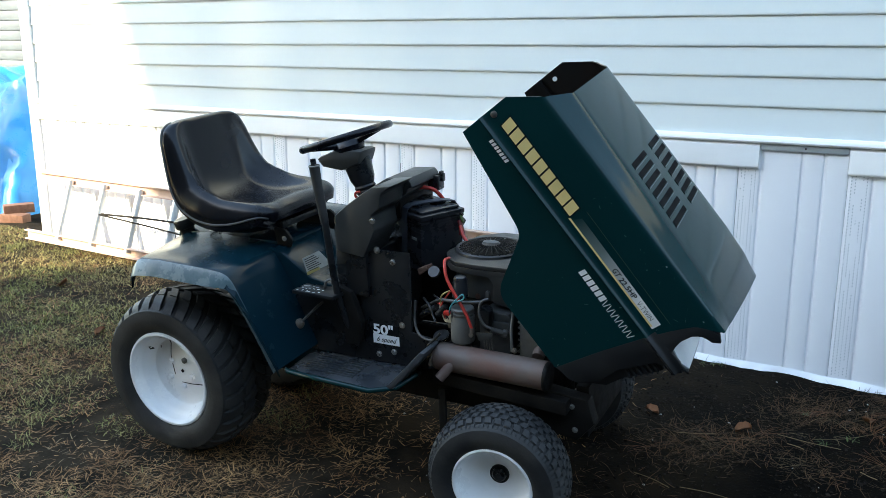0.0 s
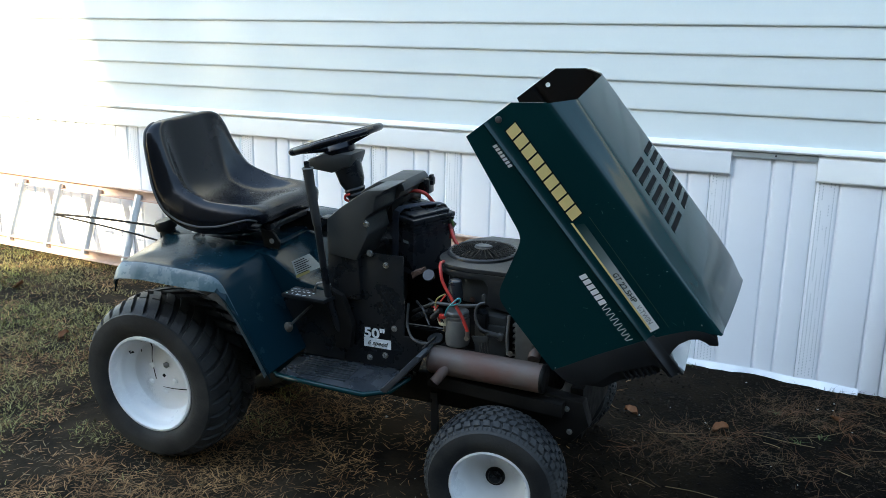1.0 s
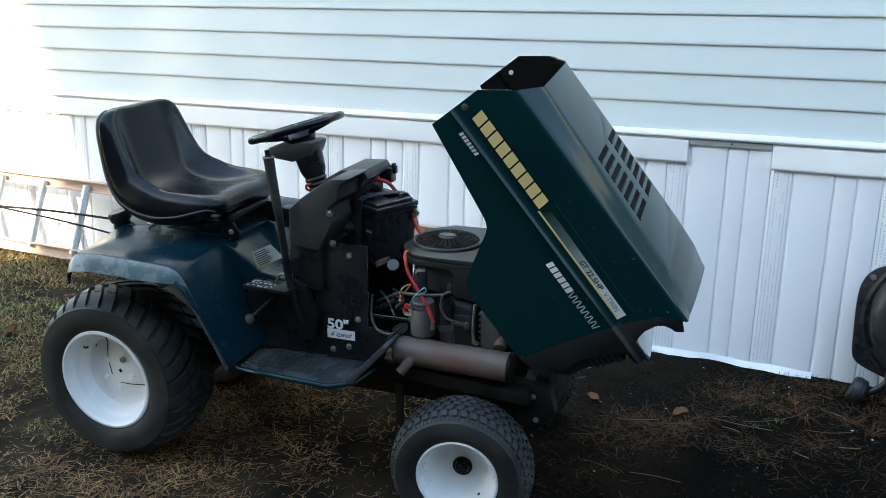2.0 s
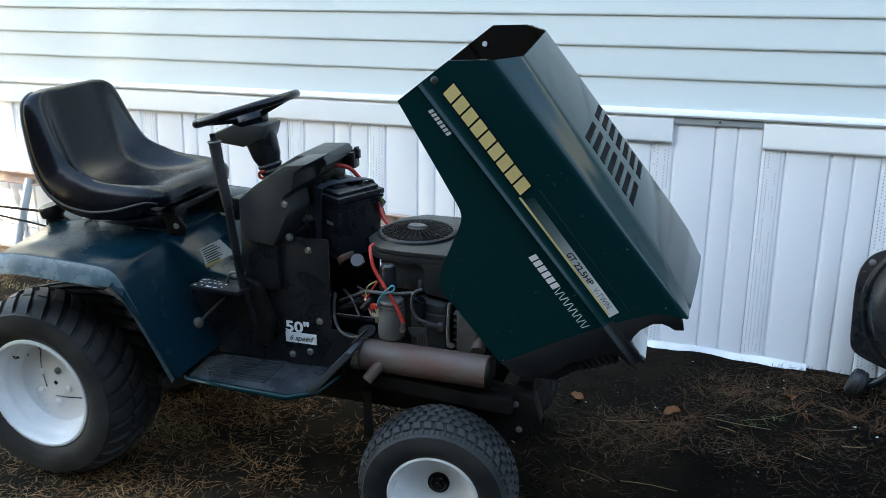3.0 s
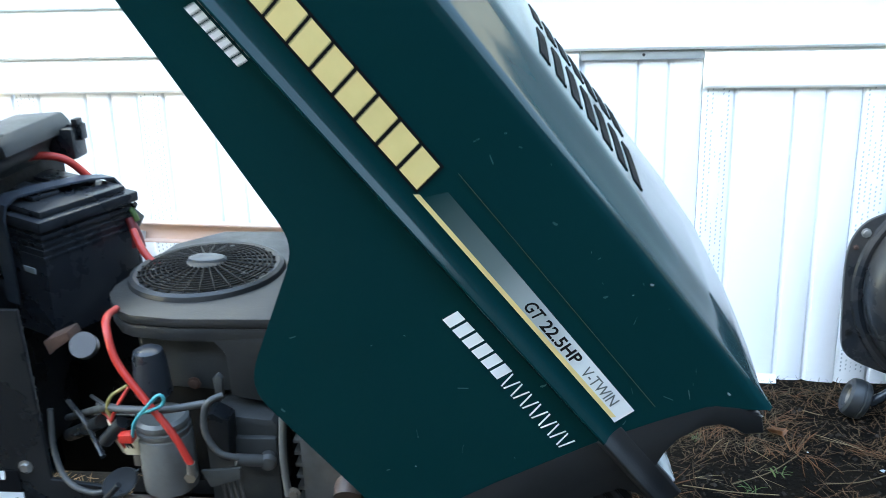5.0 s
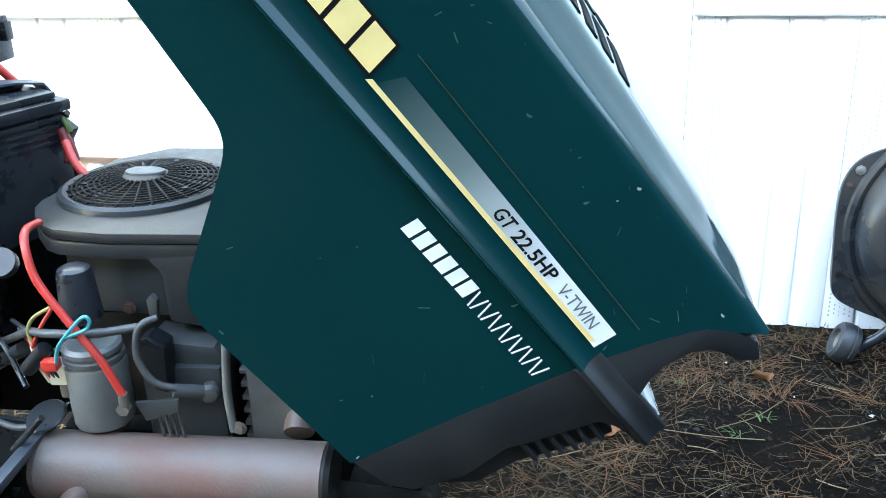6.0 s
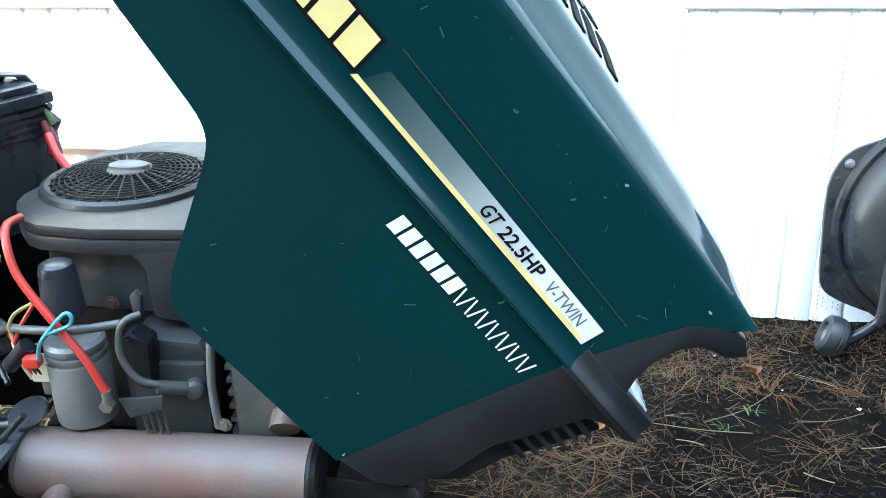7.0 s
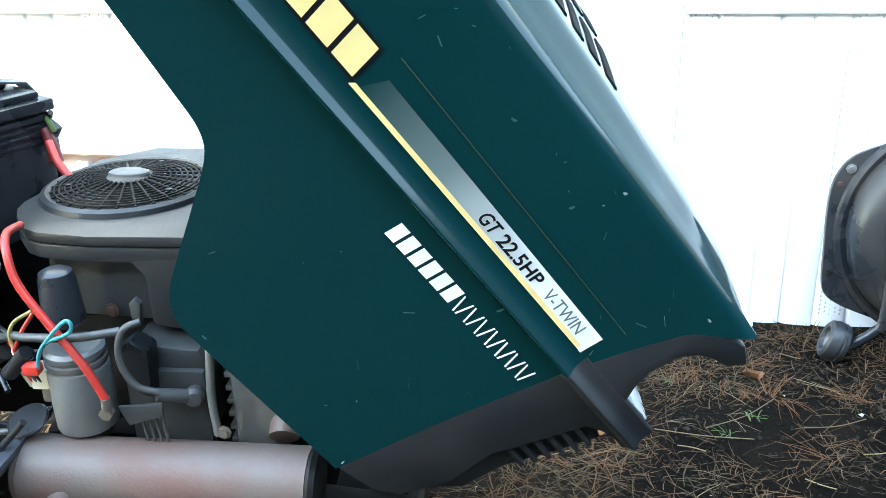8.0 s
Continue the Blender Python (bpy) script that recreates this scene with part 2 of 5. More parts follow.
def box(x0, x1, y0, y1, z0, z1, bevel=0.004, m=None):
    bm = bmesh.new()
    bmesh.ops.create_cube(bm, size=1, matrix=Matrix.Translation(((x0 + x1) / 2, (y0 + y1) / 2, (z0 + z1) / 2)) @ Matrix.Diagonal((x1 - x0, y1 - y0, z1 - z0, 1)))
    bevelled(bm, bevel)
    if m is not None:
        bm.transform(m)
    return bm


def prism(pts, a, b, axis="y", bevel=0.003, m=None):
    """A flat outline carried from a to b along an axis: y takes (x, z), x takes (y, z), z takes (x, y)."""
    bm = bmesh.new()
    place = {"y": lambda p, k: (p[0], k, p[1]), "x": lambda p, k: (k, p[0], p[1]), "z": lambda p, k: (p[0], p[1], k)}[axis]
    low = [bm.verts.new(place(p, a)) for p in pts]
    high = [bm.verts.new(place(p, b)) for p in pts]
    n = len(pts)
    bm.faces.new(low)
    bm.faces.new(high[::-1])
    for i in range(n):
        bm.faces.new((low[i], high[i], high[(i + 1) % n], low[(i + 1) % n]))
    bmesh.ops.recalc_face_normals(bm, faces=bm.faces)
    bevelled(bm, bevel)
    if m is not None:
        bm.transform(m)
    return bm


def lathe(profile, m=None, segs=32, cap=False):
    """A profile of (radius, height) turned round the z axis."""
    bm = bmesh.new()
    rings = []
    for r, h in profile:
        if r < 1e-6:
            rings.append([bm.verts.new((0, 0, h))])
        else:
            rings.append([bm.verts.new((r * math.cos(2 * math.pi * i / segs), r * math.sin(2 * math.pi * i / segs), h)) for i in range(segs)])
    for a, b in zip(rings, rings[1:]):
        for i in range(segs):
            j = (i + 1) % segs
            if len(a) == 1 and len(b) > 1:
                bm.faces.new((a[0], b[i], b[j]))
            elif len(b) == 1 and len(a) > 1:
                bm.faces.new((a[i], a[j], b[0]))
            elif len(a) > 1:
                bm.faces.new((a[i], a[j], b[j], b[i]))
    if m is not None:
        bm.transform(m)
    return bm


def smooth_line(pts, steps=6):
    """Points on a smooth curve through the given ones."""
    p = [Vector(q) for q in pts]
    p = [2 * p[0] - p[1]] + p + [2 * p[-1] - p[-2]]
    out = []
    for i in range(1, len(p) - 2):
        for k in range(steps):
            t = k / steps
            out.append(0.5 * (2 * p[i] + (p[i + 1] - p[i - 1]) * t + (2 * p[i - 1] - 5 * p[i] + 4 * p[i + 1] - p[i + 2]) * t * t + (3 * p[i] - p[i - 1] - 3 * p[i + 1] + p[i + 2]) * t ** 3))
    return out + [p[-2]]


def tube(pts, r, segs=12, smooth=True, steps=6, radii=None, closed=False):
    segs = segs if closed else max(segs, 12)
    line = smooth_line(pts, steps) if smooth else [Vector(q) for q in pts]
    bm = bmesh.new()
    rings, side = [], None
    for i, c in enumerate(line):
        if closed:
            d = (line[(i + 1) % len(line)] - line[i - 1]).normalized()
        else:
            d = (line[min(i + 1, len(line) - 1)] - line[max(i - 1, 0)]).normalized()
        if side is None:
            side = d.orthogonal().normalized()
        side = (side - d * side.dot(d)).normalized()
        up = d.cross(side)
        rr = r if radii is None else radii[0] + (radii[1] - radii[0]) * i / (len(line) - 1)
        rings.append([bm.verts.new(c + rr * (math.cos(2 * math.pi * k / segs) * side + math.sin(2 * math.pi * k / segs) * up)) for k in range(segs)])
    for a, b in zip(rings, rings[1:] + ([rings[0]] if closed else [])):
        for k in range(segs):
            bm.faces.new((a[k], a[(k + 1) % segs], b[(k + 1) % segs], b[k]))
    if not closed:
        bm.faces.new(rings[0][::-1])
        bm.faces.new(rings[-1])
    return bm


def sheet(rows):
    """A surface through rows of points."""
    bm = bmesh.new()
    vs = [[bm.verts.new(p) for p in row] for row in rows]
    for a, b in zip(vs, vs[1:]):
        for i in range(len(a) - 1):
            bm.faces.new((a[i], a[i + 1], b[i + 1], b[i]))
    return bm


def lerp_table(table, x):
    if x <= table[0][0]:
        return table[0][1]
    for (a, va), (b, vb) in zip(table, table[1:]):
        if x <= b:
            return va + (vb - va) * (x - a) / (b - a)
    return table[-1][1]


def axis_to(p, d):
    """The pose that takes the z axis to direction d at point p."""
    return Matrix.Translation(p) @ Vector(d).to_track_quat("Z", "Y").to_matrix().to_4x4()


def words(text, size, m, mat, parent, name="lettering", bold=0.0, squeeze=1.0, shear=0.0):
    cu = bpy.data.curves.new("scratch", "FONT")
    cu.body, cu.size, cu.extrude, cu.offset, cu.shear, cu.resolution_u = text, size, 0.0002, bold, shear, 3
    tmp = new("scratch", cu)
    bpy.context.view_layer.update()
    me = bpy.data.meshes.new_from_object(tmp.evaluated_get(bpy.context.evaluated_depsgraph_get()))
    bpy.data.objects.remove(tmp)
    bpy.data.curves.remove(cu)
    me.materials.clear()
    me.materials.append(mat)
    ob = new(name, me)
    ob.parent = parent
    ob.matrix_basis = m @ Matrix.Diagonal((squeeze, 1, 1, 1))
    return ob


def bolt(p, d, r, parent, mat=None):
    bm = lathe([(0, 0.0), (r * 1.5, 0), (r * 1.5, r * 0.25), (r * 0.95, r * 0.3), (r * 0.9, r * 0.85), (0, r * 0.95)], axis_to(p, d), 6 if r > 0.012 else 8)
    return part("bolt", bm, mat or STEEL, parent)


# ---- ground ----
def ground_height(x, y):
    s = min(max((y - 2.3) / 0.9, 0), 1)
    rise = 0.035 + 0.05 * s * s * (3 - 2 * s) + 0.02 * min(max(-(x + 1.6), 0), 3.2)
    far = math.hypot(x + 0.5, y - 2)
    rough = 0.016 * noise.noise((x * 1.7, y * 1.7, 0.3)) + 0.007 * noise.noise((x * 7, y * 7, 4.1))
    return rise + rough * min(1, 12 / (far + 1))


def ticks(near0, near1, step):
    inner = [near0 + i * step for i in range(int((near1 - near0) / step) + 1)]
    grow, out0, out1 = 0.3, [], []
    a, b = inner[0], inner[-1]
    while grow < 900:
        a, b = a - grow, b + grow
        out0.append(a)
        out1.append(b)
        grow *= 1.9
    return out0[::-1] + inner + out1


gx, gy = ticks(-5.4, 2.4, 0.06), ticks(0.2, 4.4, 0.06)
ground = thing("ground", "brown dirt with pine needles and sparse winter grass", "ground", bm=sheet([[(x, y, ground_height(x, y)) for x in gx] for y in gy]), mat=GROUND, kind="structure")

WALL_Y = 4.0

# ---- mobile home wall ----
CORNER_X, END_X = -4.52, 3.6
wall_north = thing("wall_north", "mobile home wall clad in pale grey vinyl siding above white skirting", "wall", bm=box(CORNER_X + 0.02, END_X, WALL_Y + 0.05, WALL_Y + 0.17, 0.98, 3.3, 0), mat=SIDING, kind="structure")
wall_west = thing("wall_west", "end wall of the mobile home in grey vinyl siding", "wall", bm=box(CORNER_X + 0.02, CORNER_X + 0.14, WALL_Y + 0.175, WALL_Y + 4.2, 0.0, 3.3, 0), mat=SIDING, kind="structure")
LAP = 0.1155


def siding_mesh():
    # two soft laps to a board, as vinyl is pressed
    bm = bmesh.new()
    xs = [CORNER_X + 0.06 + i * (END_X - CORNER_X - 0.06) / 40 for i in range(41)]
    prof = [(0.0095, LAP + 0.006), (0.0066, LAP * 0.72), (0.0034, LAP * 0.38), (0.0008, 0.010), (0.000, 0.003), (0.002, -0.0015), (0.011, -0.002)]
    rows = [[(x, y + 0.0012 * noise.noise((x * 1.3, z * 9, 2)), z) for x in xs] for y, z in prof]
    vs = [[bm.verts.new(p) for p in row] for row in rows]
    for a, b in zip(vs, vs[1:]):
        for i in range(len(a) - 1):
            bm.faces.new((a[i], a[i + 1], b[i + 1], b[i]))
    return mesh_of("siding_board", finish(bm, 50), SIDING)


board_mesh = siding_mesh()
for k in range(19):
    ob = new("siding_board", board_mesh)
    ob.parent = wall_north
    ob.matrix_basis = Matrix.Translation((0, WALL_Y + 0.006, 1.040 + k * LAP))

corner_post = thing("corner_trim", "white vinyl corner post of the mobile home", "trim", bm=merge(box(CORNER_X, CORNER_X + 0.075, WALL_Y - 0.012, WALL_Y + 0.02, 0.12, 3.3, 0.004), box(CORNER_X - 0.008, CORNER_X + 0.016, WALL_Y - 0.010, WALL_Y + 0.09, 0.12, 3.3, 0.004)), mat=TRIM, kind="structure")


def band(x0, x1, z0, z1, y0, y1):
    return prism([(y1, z0), (y0, z0), (y0 - 0.004, z0 + 0.008), (y0, z1 - 0.010), (y0 + 0.010, z1), (y1, z1)], x0, x1, "x", 0.002)


thing("trim_upper", "narrow white trim lip under the grey siding", "trim", bm=band(CORNER_X + 0.076, END_X, 1.014, 1.043, WALL_Y - 0.012, WALL_Y + 0.05), mat=TRIM, kind="structure")
thing("trim_left", "white vinyl trim strip along the top of the skirting", "trim", bm=band(CORNER_X + 0.076, 0.026, 0.913, 1.012, WALL_Y - 0.008, WALL_Y + 0.016), mat=TRIM, kind="structure")
thing("trim_right", "white vinyl trim strip capping the skirting", "trim", bm=band(0.352, END_X, 0.911, 1.012, WALL_Y - 0.006, WALL_Y + 0.016), mat=TRIM, kind="structure")
plate = thing("trim_plate", "bare grey metal strip where the trim is missing", "trim", bm=box(0.029, 0.349, WALL_Y - 0.004, WALL_Y + 0.016, 0.988, 1.012, 0.002), mat=PLATE, kind="structure")
bolt((0.195, WALL_Y - 0.004, 1.001), (0, -1, 0), 0.003, plate, BLACK)

skirting = thing("wall_skirting", "ribbed white vinyl skirting under the mobile home", "skirting", kind="structure")
PANEL = 0.405
GROOVES = (0.0, 0.084, 0.236, 0.316)


def skirt_y(x, z, seed):
    return 0.004 * noise.noise((x * 2 + seed * 3.1, z * 2.2, seed))


def skirting_mesh(seed):
    # vinyl panel with four soft grooves, slightly wavy and ragged at the foot
    xs = []
    for g, nxt in zip(GROOVES, GROOVES[1:] + (PANEL,)):
        xs += [(g, 0.0085), (g + 0.004, 0.0072), (g + 0.010, 0.0020), (g + 0.020, 0.0002), ((g + nxt) / 2, -0.0006), (nxt - 0.012, 0.0), (nxt - 0.005, 0.0012)]
    xs.append((PANEL - 0.0008, 0.0085))
    zs = [0.0, 0.05, 0.15, 0.3, 0.5, 0.7, 0.965]
    rows = []
    for z in zs:
        rows.append([(x, y + skirt_y(x, z, seed) + (0.006 * noise.noise((x * 14, seed, 3)) if z == 0 else 0), z + (0.02 * noise.noise((x * 6 + seed * 9, 0.5, seed)) if z == 0 else 0)) for x, y in xs])
    return mesh_of("skirting_panel", finish(sheet(rows), 25), SKIRT)


def vent_mesh(seed):
    # staggered slits in the band beside the panel's edge, shade painted in grey
    verts, faces = [], []
    for row in range(64):
        z = 0.085 + 0.0125 * row
        for col in range(5):
            if noise.noise((row * 0.31, col * 1.7, seed + 0.5)) > 0.28 + 0.25 * (1 - z):
                continue
            x = 0.014 + 0.0135 * col
            zc = z + 0.006 * (col % 2)
            y = skirt_y(x, zc, seed) - 0.0006
            b = len(verts)
            verts += [(x - 0.0016, y, zc - 0.0030), (x + 0.0016, y, zc - 0.0024), (x + 0.0019, y, zc + 0.0030), (x - 0.0013, y, zc + 0.0024)]
            verts += [(vx, vy + 0.004, vz) for vx, vy, vz in verts[b:b + 4]]
            faces += [(b, b + 1, b + 2, b + 3), (b, b + 4, b + 5, b + 1), (b + 1, b + 5, b + 6, b + 2), (b + 2, b + 6, b + 7, b + 3), (b + 3, b + 7, b + 4, b)]
    me = bpy.data.meshes.new("vent_slits")
    me.from_pydata(verts, [], faces)
    me.materials.append(VENT)
    return me


panel_meshes = [skirting_mesh(s) for s in range(5)]
vent_meshes = [vent_mesh(s) for s in range(5)]
px0 = 0.352 - 12 * PANEL
for k in range(20):
    x = px0 + k * PANEL
    if x < CORNER_X - 0.3 or x > END_X:
        continue
    ob = new("skirting_panel", panel_meshes[(k * 3) % 5])
    ob.parent = skirting
    ob.matrix_basis = Matrix.Translation((x, WALL_Y + 0.004 + 0.002 * (k % 2), 0.030 + max(0, -(x + 1.6)) * 0.018)) @ Matrix.Diagonal((1, 1, 1 - max(0, -(x + 1.6)) * 0.018, 1))
    vents = new("vent_slits", vent_meshes[(k * 3) % 5])
    vents.parent, vents.matrix_basis = skirting, ob.matrix_basis.copy()
    tagged(vents, kind="stuff")

# bent flange of the skirting lying on the ground
fl = []
for i in range(134):
    x = -1.4 + i * 0.015
    g = ground_height(x, WALL_Y - 0.03)
    a, b, c = noise.noise((x * 3.3, 1, 1)), noise.noise((x * 7.1, 7, 1)), noise.noise((x * 23, 3, 5))
    torn = 0.010 * max(0, noise.noise((x * 11, 9, 2)) - 0.1)
    fl.append([(x, WALL_Y - 0.004, g + 0.024 + 0.004 * b), (x, WALL_Y - 0.009 - 0.007 * a, g + 0.014 + 0.008 * b), (x, WALL_Y - 0.015 - 0.014 * a - 0.004 * c, g + 0.006 + 0.009 * b + 0.004 * c), (x, WALL_Y - 0.019 - 0.020 * a - 0.010 * b - 0.006 * c + torn, g - 0.004 + 0.010 * a + 0.006 * c)])
flange = thing("skirting_flange", "crumpled white vinyl edge of the skirting lying on the dirt", "trim", bm=sheet(fl), mat=SKIRT, kind="structure")
thick(flange, 0.002)

# unseen wall added behind the camera to shade the yard from the sun
thing("sun_blocker_south", "unseen dark wall added across the yard to block the sun", "wall", bm=prism([(-8.4, -0.3), (16, -0.3), (16, 7.0), (-9.6, 7.0), (-8.9, 5.2)], -4.3, -4.0, "y", 0.01), mat=BLOCKER, kind="structure")
# second added blocker; the gap between the two lets the sun through
thing("sun_blocker_south", "second unseen dark wall added across the yard to block the sun", "wall", bm=prism([(-30, -0.3), (-11.3, -0.3), (-11.3, 6.0), (-30, 6.0)], -4.3, -4.0, "y", 0.01), mat=BLOCKER, kind="structure")
# unseen wall added so the paint reflects no bright eastern horizon
thing("horizon_blocker_east", "unseen dark wall added to the east to darken reflections", "wall", bm=box(14.0, 14.3, -3.95, 16, -0.3, 5.2, 0.01), mat=BLOCKER, kind="structure")
# roof of another home far off past the corner
far_home = thing("far_home", "distant pale grey mobile home beyond the corner, darkened as if shaded", "house")
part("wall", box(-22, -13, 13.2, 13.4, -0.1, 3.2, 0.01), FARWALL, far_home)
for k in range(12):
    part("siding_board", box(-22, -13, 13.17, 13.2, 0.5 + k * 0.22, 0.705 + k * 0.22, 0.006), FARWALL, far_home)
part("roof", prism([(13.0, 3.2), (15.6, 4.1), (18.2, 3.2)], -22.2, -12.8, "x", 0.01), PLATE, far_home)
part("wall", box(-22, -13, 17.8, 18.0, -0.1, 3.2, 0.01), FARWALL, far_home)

# ---- blue tarp over a pile ----
def tarp_mesh():
    rows = []
    for j in range(52):
        v = j / 51
        row = []
        for i in range(60):
            u = i / 59
            x = -7.2 + 2.05 * u
            y = 4.25 + 1.5 * v
            prof = min(1, 4.2 * v, 4.2 * (1 - v) + 0.2) * min(1, 5 * u, 7.5 * (1 - u))
            z = 0.94 * prof ** 0.55 + 0.14 * noise.noise((x * 2.6, y * 2.6, 1)) * prof ** 0.5 + 0.07 * (0.5 - abs(noise.noise((x * 5, y * 5, 5)))) * prof ** 0.3
            row.append((x + 0.06 * noise.noise((x * 5, y * 5, 9)), y - 0.10 * (0.3 - abs(noise.noise((x * 4, z * 5, 3)))) + 0.06 * noise.noise((x * 5, y * 5, 12)), ground_height(x, y) - 0.01 + max(z, 0.0)))
        rows.append(row)
    return sheet(rows)


tarp = thing("tarp", "crumpled bright blue tarpaulin draped over a pile", "tarp", bm=tarp_mesh(), mat=TARP)
thick(tarp, 0.003)
for bx, by, bz, rz in ((-5.02, 4.12, 0.0, 20), (-5.13, 4.22, 0.0, -35), (-5.06, 4.19, 0.062, 60)):
    g = ground_height(bx, by) + bz
    thing("brick", "old reddish-brown brick lying beside the tarpaulin", "brick", at=pose(bx, by, g, 0, 0, rz), bm=box(-0.1, 0.1, -0.047, 0.047, -0.004, 0.058, 0.006), mat=BRICK, group="bricks by the tarp")

# ---- ladder lying on its side against the skirting ----
ladder = thing("ladder", "orange ladder with aluminium rungs lying on its side by the skirting", "ladder")


def rail(x0, x1, y, z, h=0.060):
    c = [(y + 0.016, z - h / 2), (y + 0.016, z + h / 2), (y - 0.016, z + h / 2), (y - 0.016, z + h / 2 - 0.006), (y + 0.008, z + h / 2 - 0.006), (y + 0.008, z - h / 2 + 0.006), (y - 0.016, z - h / 2 + 0.006), (y - 0.016, z - h / 2)]
    return prism(c, x0, x1, "x", 0.001)


LB, LT = (3.76, 0.185), (3.895, 0.536)
for (y, z), nm in ((LB, "rail"), (LT, "rail")):
    bm = rail(-4.36, -0.55, y, z)
    ob = part(nm, bm, ORANGE_RAIL, ladder)
    ob.matrix_basis = Matrix.Translation((-2.4, 0, 0)) @ pose(0, 0, 0, 0, 0.75, 0) @ Matrix.Translation((2.4, 0, 0))
for k in range(10):
    x = -4.045 + 0.31 * k
    dz = (x + 2.4) * -0.0131
    part("rung", tube([(x, LB[0], LB[1] + dz), (x, LT[0], LT[1] + dz)], 0.0215, 14, False), ALU, ladder)
rod1 = thing("metal_rod", "thin dark metal rod lying across the ladder rungs", "rod", bm=tube([(-3.66, 3.79, 0.40), (-3.2, 3.80, 0.41), (-2.5, 3.80, 0.405)], 0.006, 8), mat=DARK)
rod2 = thing("metal_rod", "thin dark metal rod slanting behind the ladder", "rod", bm=tube([(-3.68, 3.79, 0.395), (-3.1, 3.79, 0.355), (-2.55, 3.78, 0.30)], 0.005, 8), mat=DARK)

# ---- garden tractor ----
TRACTOR = Matrix.Translation((-1.4946, 2.6828, 0.0645)) @ Matrix.Rotation(radians(3.5), 4, "Z") @ Matrix.Rotation(radians(4), 4, "X")
HOOD = TRACTOR.inverted() @ Matrix.Translation((0.0581, 2.7209, 0.6991)) @ Matrix.Rotation(radians(7.1), 4, "Z") @ Matrix.Rotation(radians(8.2), 4, "X") @ Matrix.Rotation(radians(52), 4, "Y")
tractor = thing("garden_tractor", "dark green garden tractor with its hood tipped open and white wheels", "tractor", at=TRACTOR)


# wheels
def tread_lug(profile_r, theta0, theta1, h0, h1, lift, width, steps=7):
    """One raised bar across the tyre from height h0 to h1, bent round the tyre."""
    bm = bmesh.new()
    rows = []
    for i in range(steps):
        t = i / (steps - 1)
        h = h0 + (h1 - h0) * t
        th = theta0 + (theta1 - theta0) * (t ** 1.3)
        r = profile_r(h)
        row = []
        for k, dr in ((-1, -0.004), (-0.8, lift), (0.8, lift), (1, -0.004)):
            a = th + k * width / 2 / r
            row.append(bm.verts.new(((r + dr) * math.cos(a), (r + dr) * math.sin(a), h)))
        rows.append(row)
    for a, b in zip(rows, rows[1:]):
        for k in range(3):
            bm.faces.new((a[k], a[k + 1], b[k + 1], b[k]))
    bm.faces.new(rows[0])
    bm.faces.new(rows[-1][::-1])
    return bm


def tyre_profile(rad, bead, half, shoulder):
    return [(bead, half * 0.78), (bead + 0.006, half * 0.86), (bead + (rad - bead) * 0.25, half * 0.97), (bead + (rad - bead) * 0.5, half), (bead + (rad - bead) * 0.75, half * 0.95), (rad - shoulder, half * 0.82), (rad - shoulder * 0.35, half * 0.55), (rad, half * 0.2), (rad, -half * 0.2), (rad - shoulder * 0.35, -half * 0.55), (rad - shoulder, -half * 0.82), (bead + (rad - bead) * 0.75, -half * 0.95), (bead + (rad - bead) * 0.5, -half), (bead + (rad - bead) * 0.25, -half * 0.97), (bead + 0.006, -half * 0.86), (bead, -half * 0.78)]


def radius_at(rad, half, shoulder):
    table = [(0, rad), (half * 0.2, rad), (half * 0.55, rad - shoulder * 0.35), (half * 0.82, rad - shoulder), (half * 0.95, rad - shoulder * 2.1)]
    return lambda h: lerp_table(table, abs(h))


def join_lugs(lugs):
    verts, faces = [], []
    for bm in lugs:
        base = len(verts)
        bm.verts.index_update()
        verts += [v.co.copy() for v in bm.verts]
        faces += [[base + v.index for v in fc.verts] for fc in bm.faces]
        bm.free()
    me = bpy.data.meshes.new("scratch")
    me.from_pydata(verts, [], faces)
    out = bmesh.new()
    out.from_mesh(me)
    bpy.data.meshes.remove(me)
    return out


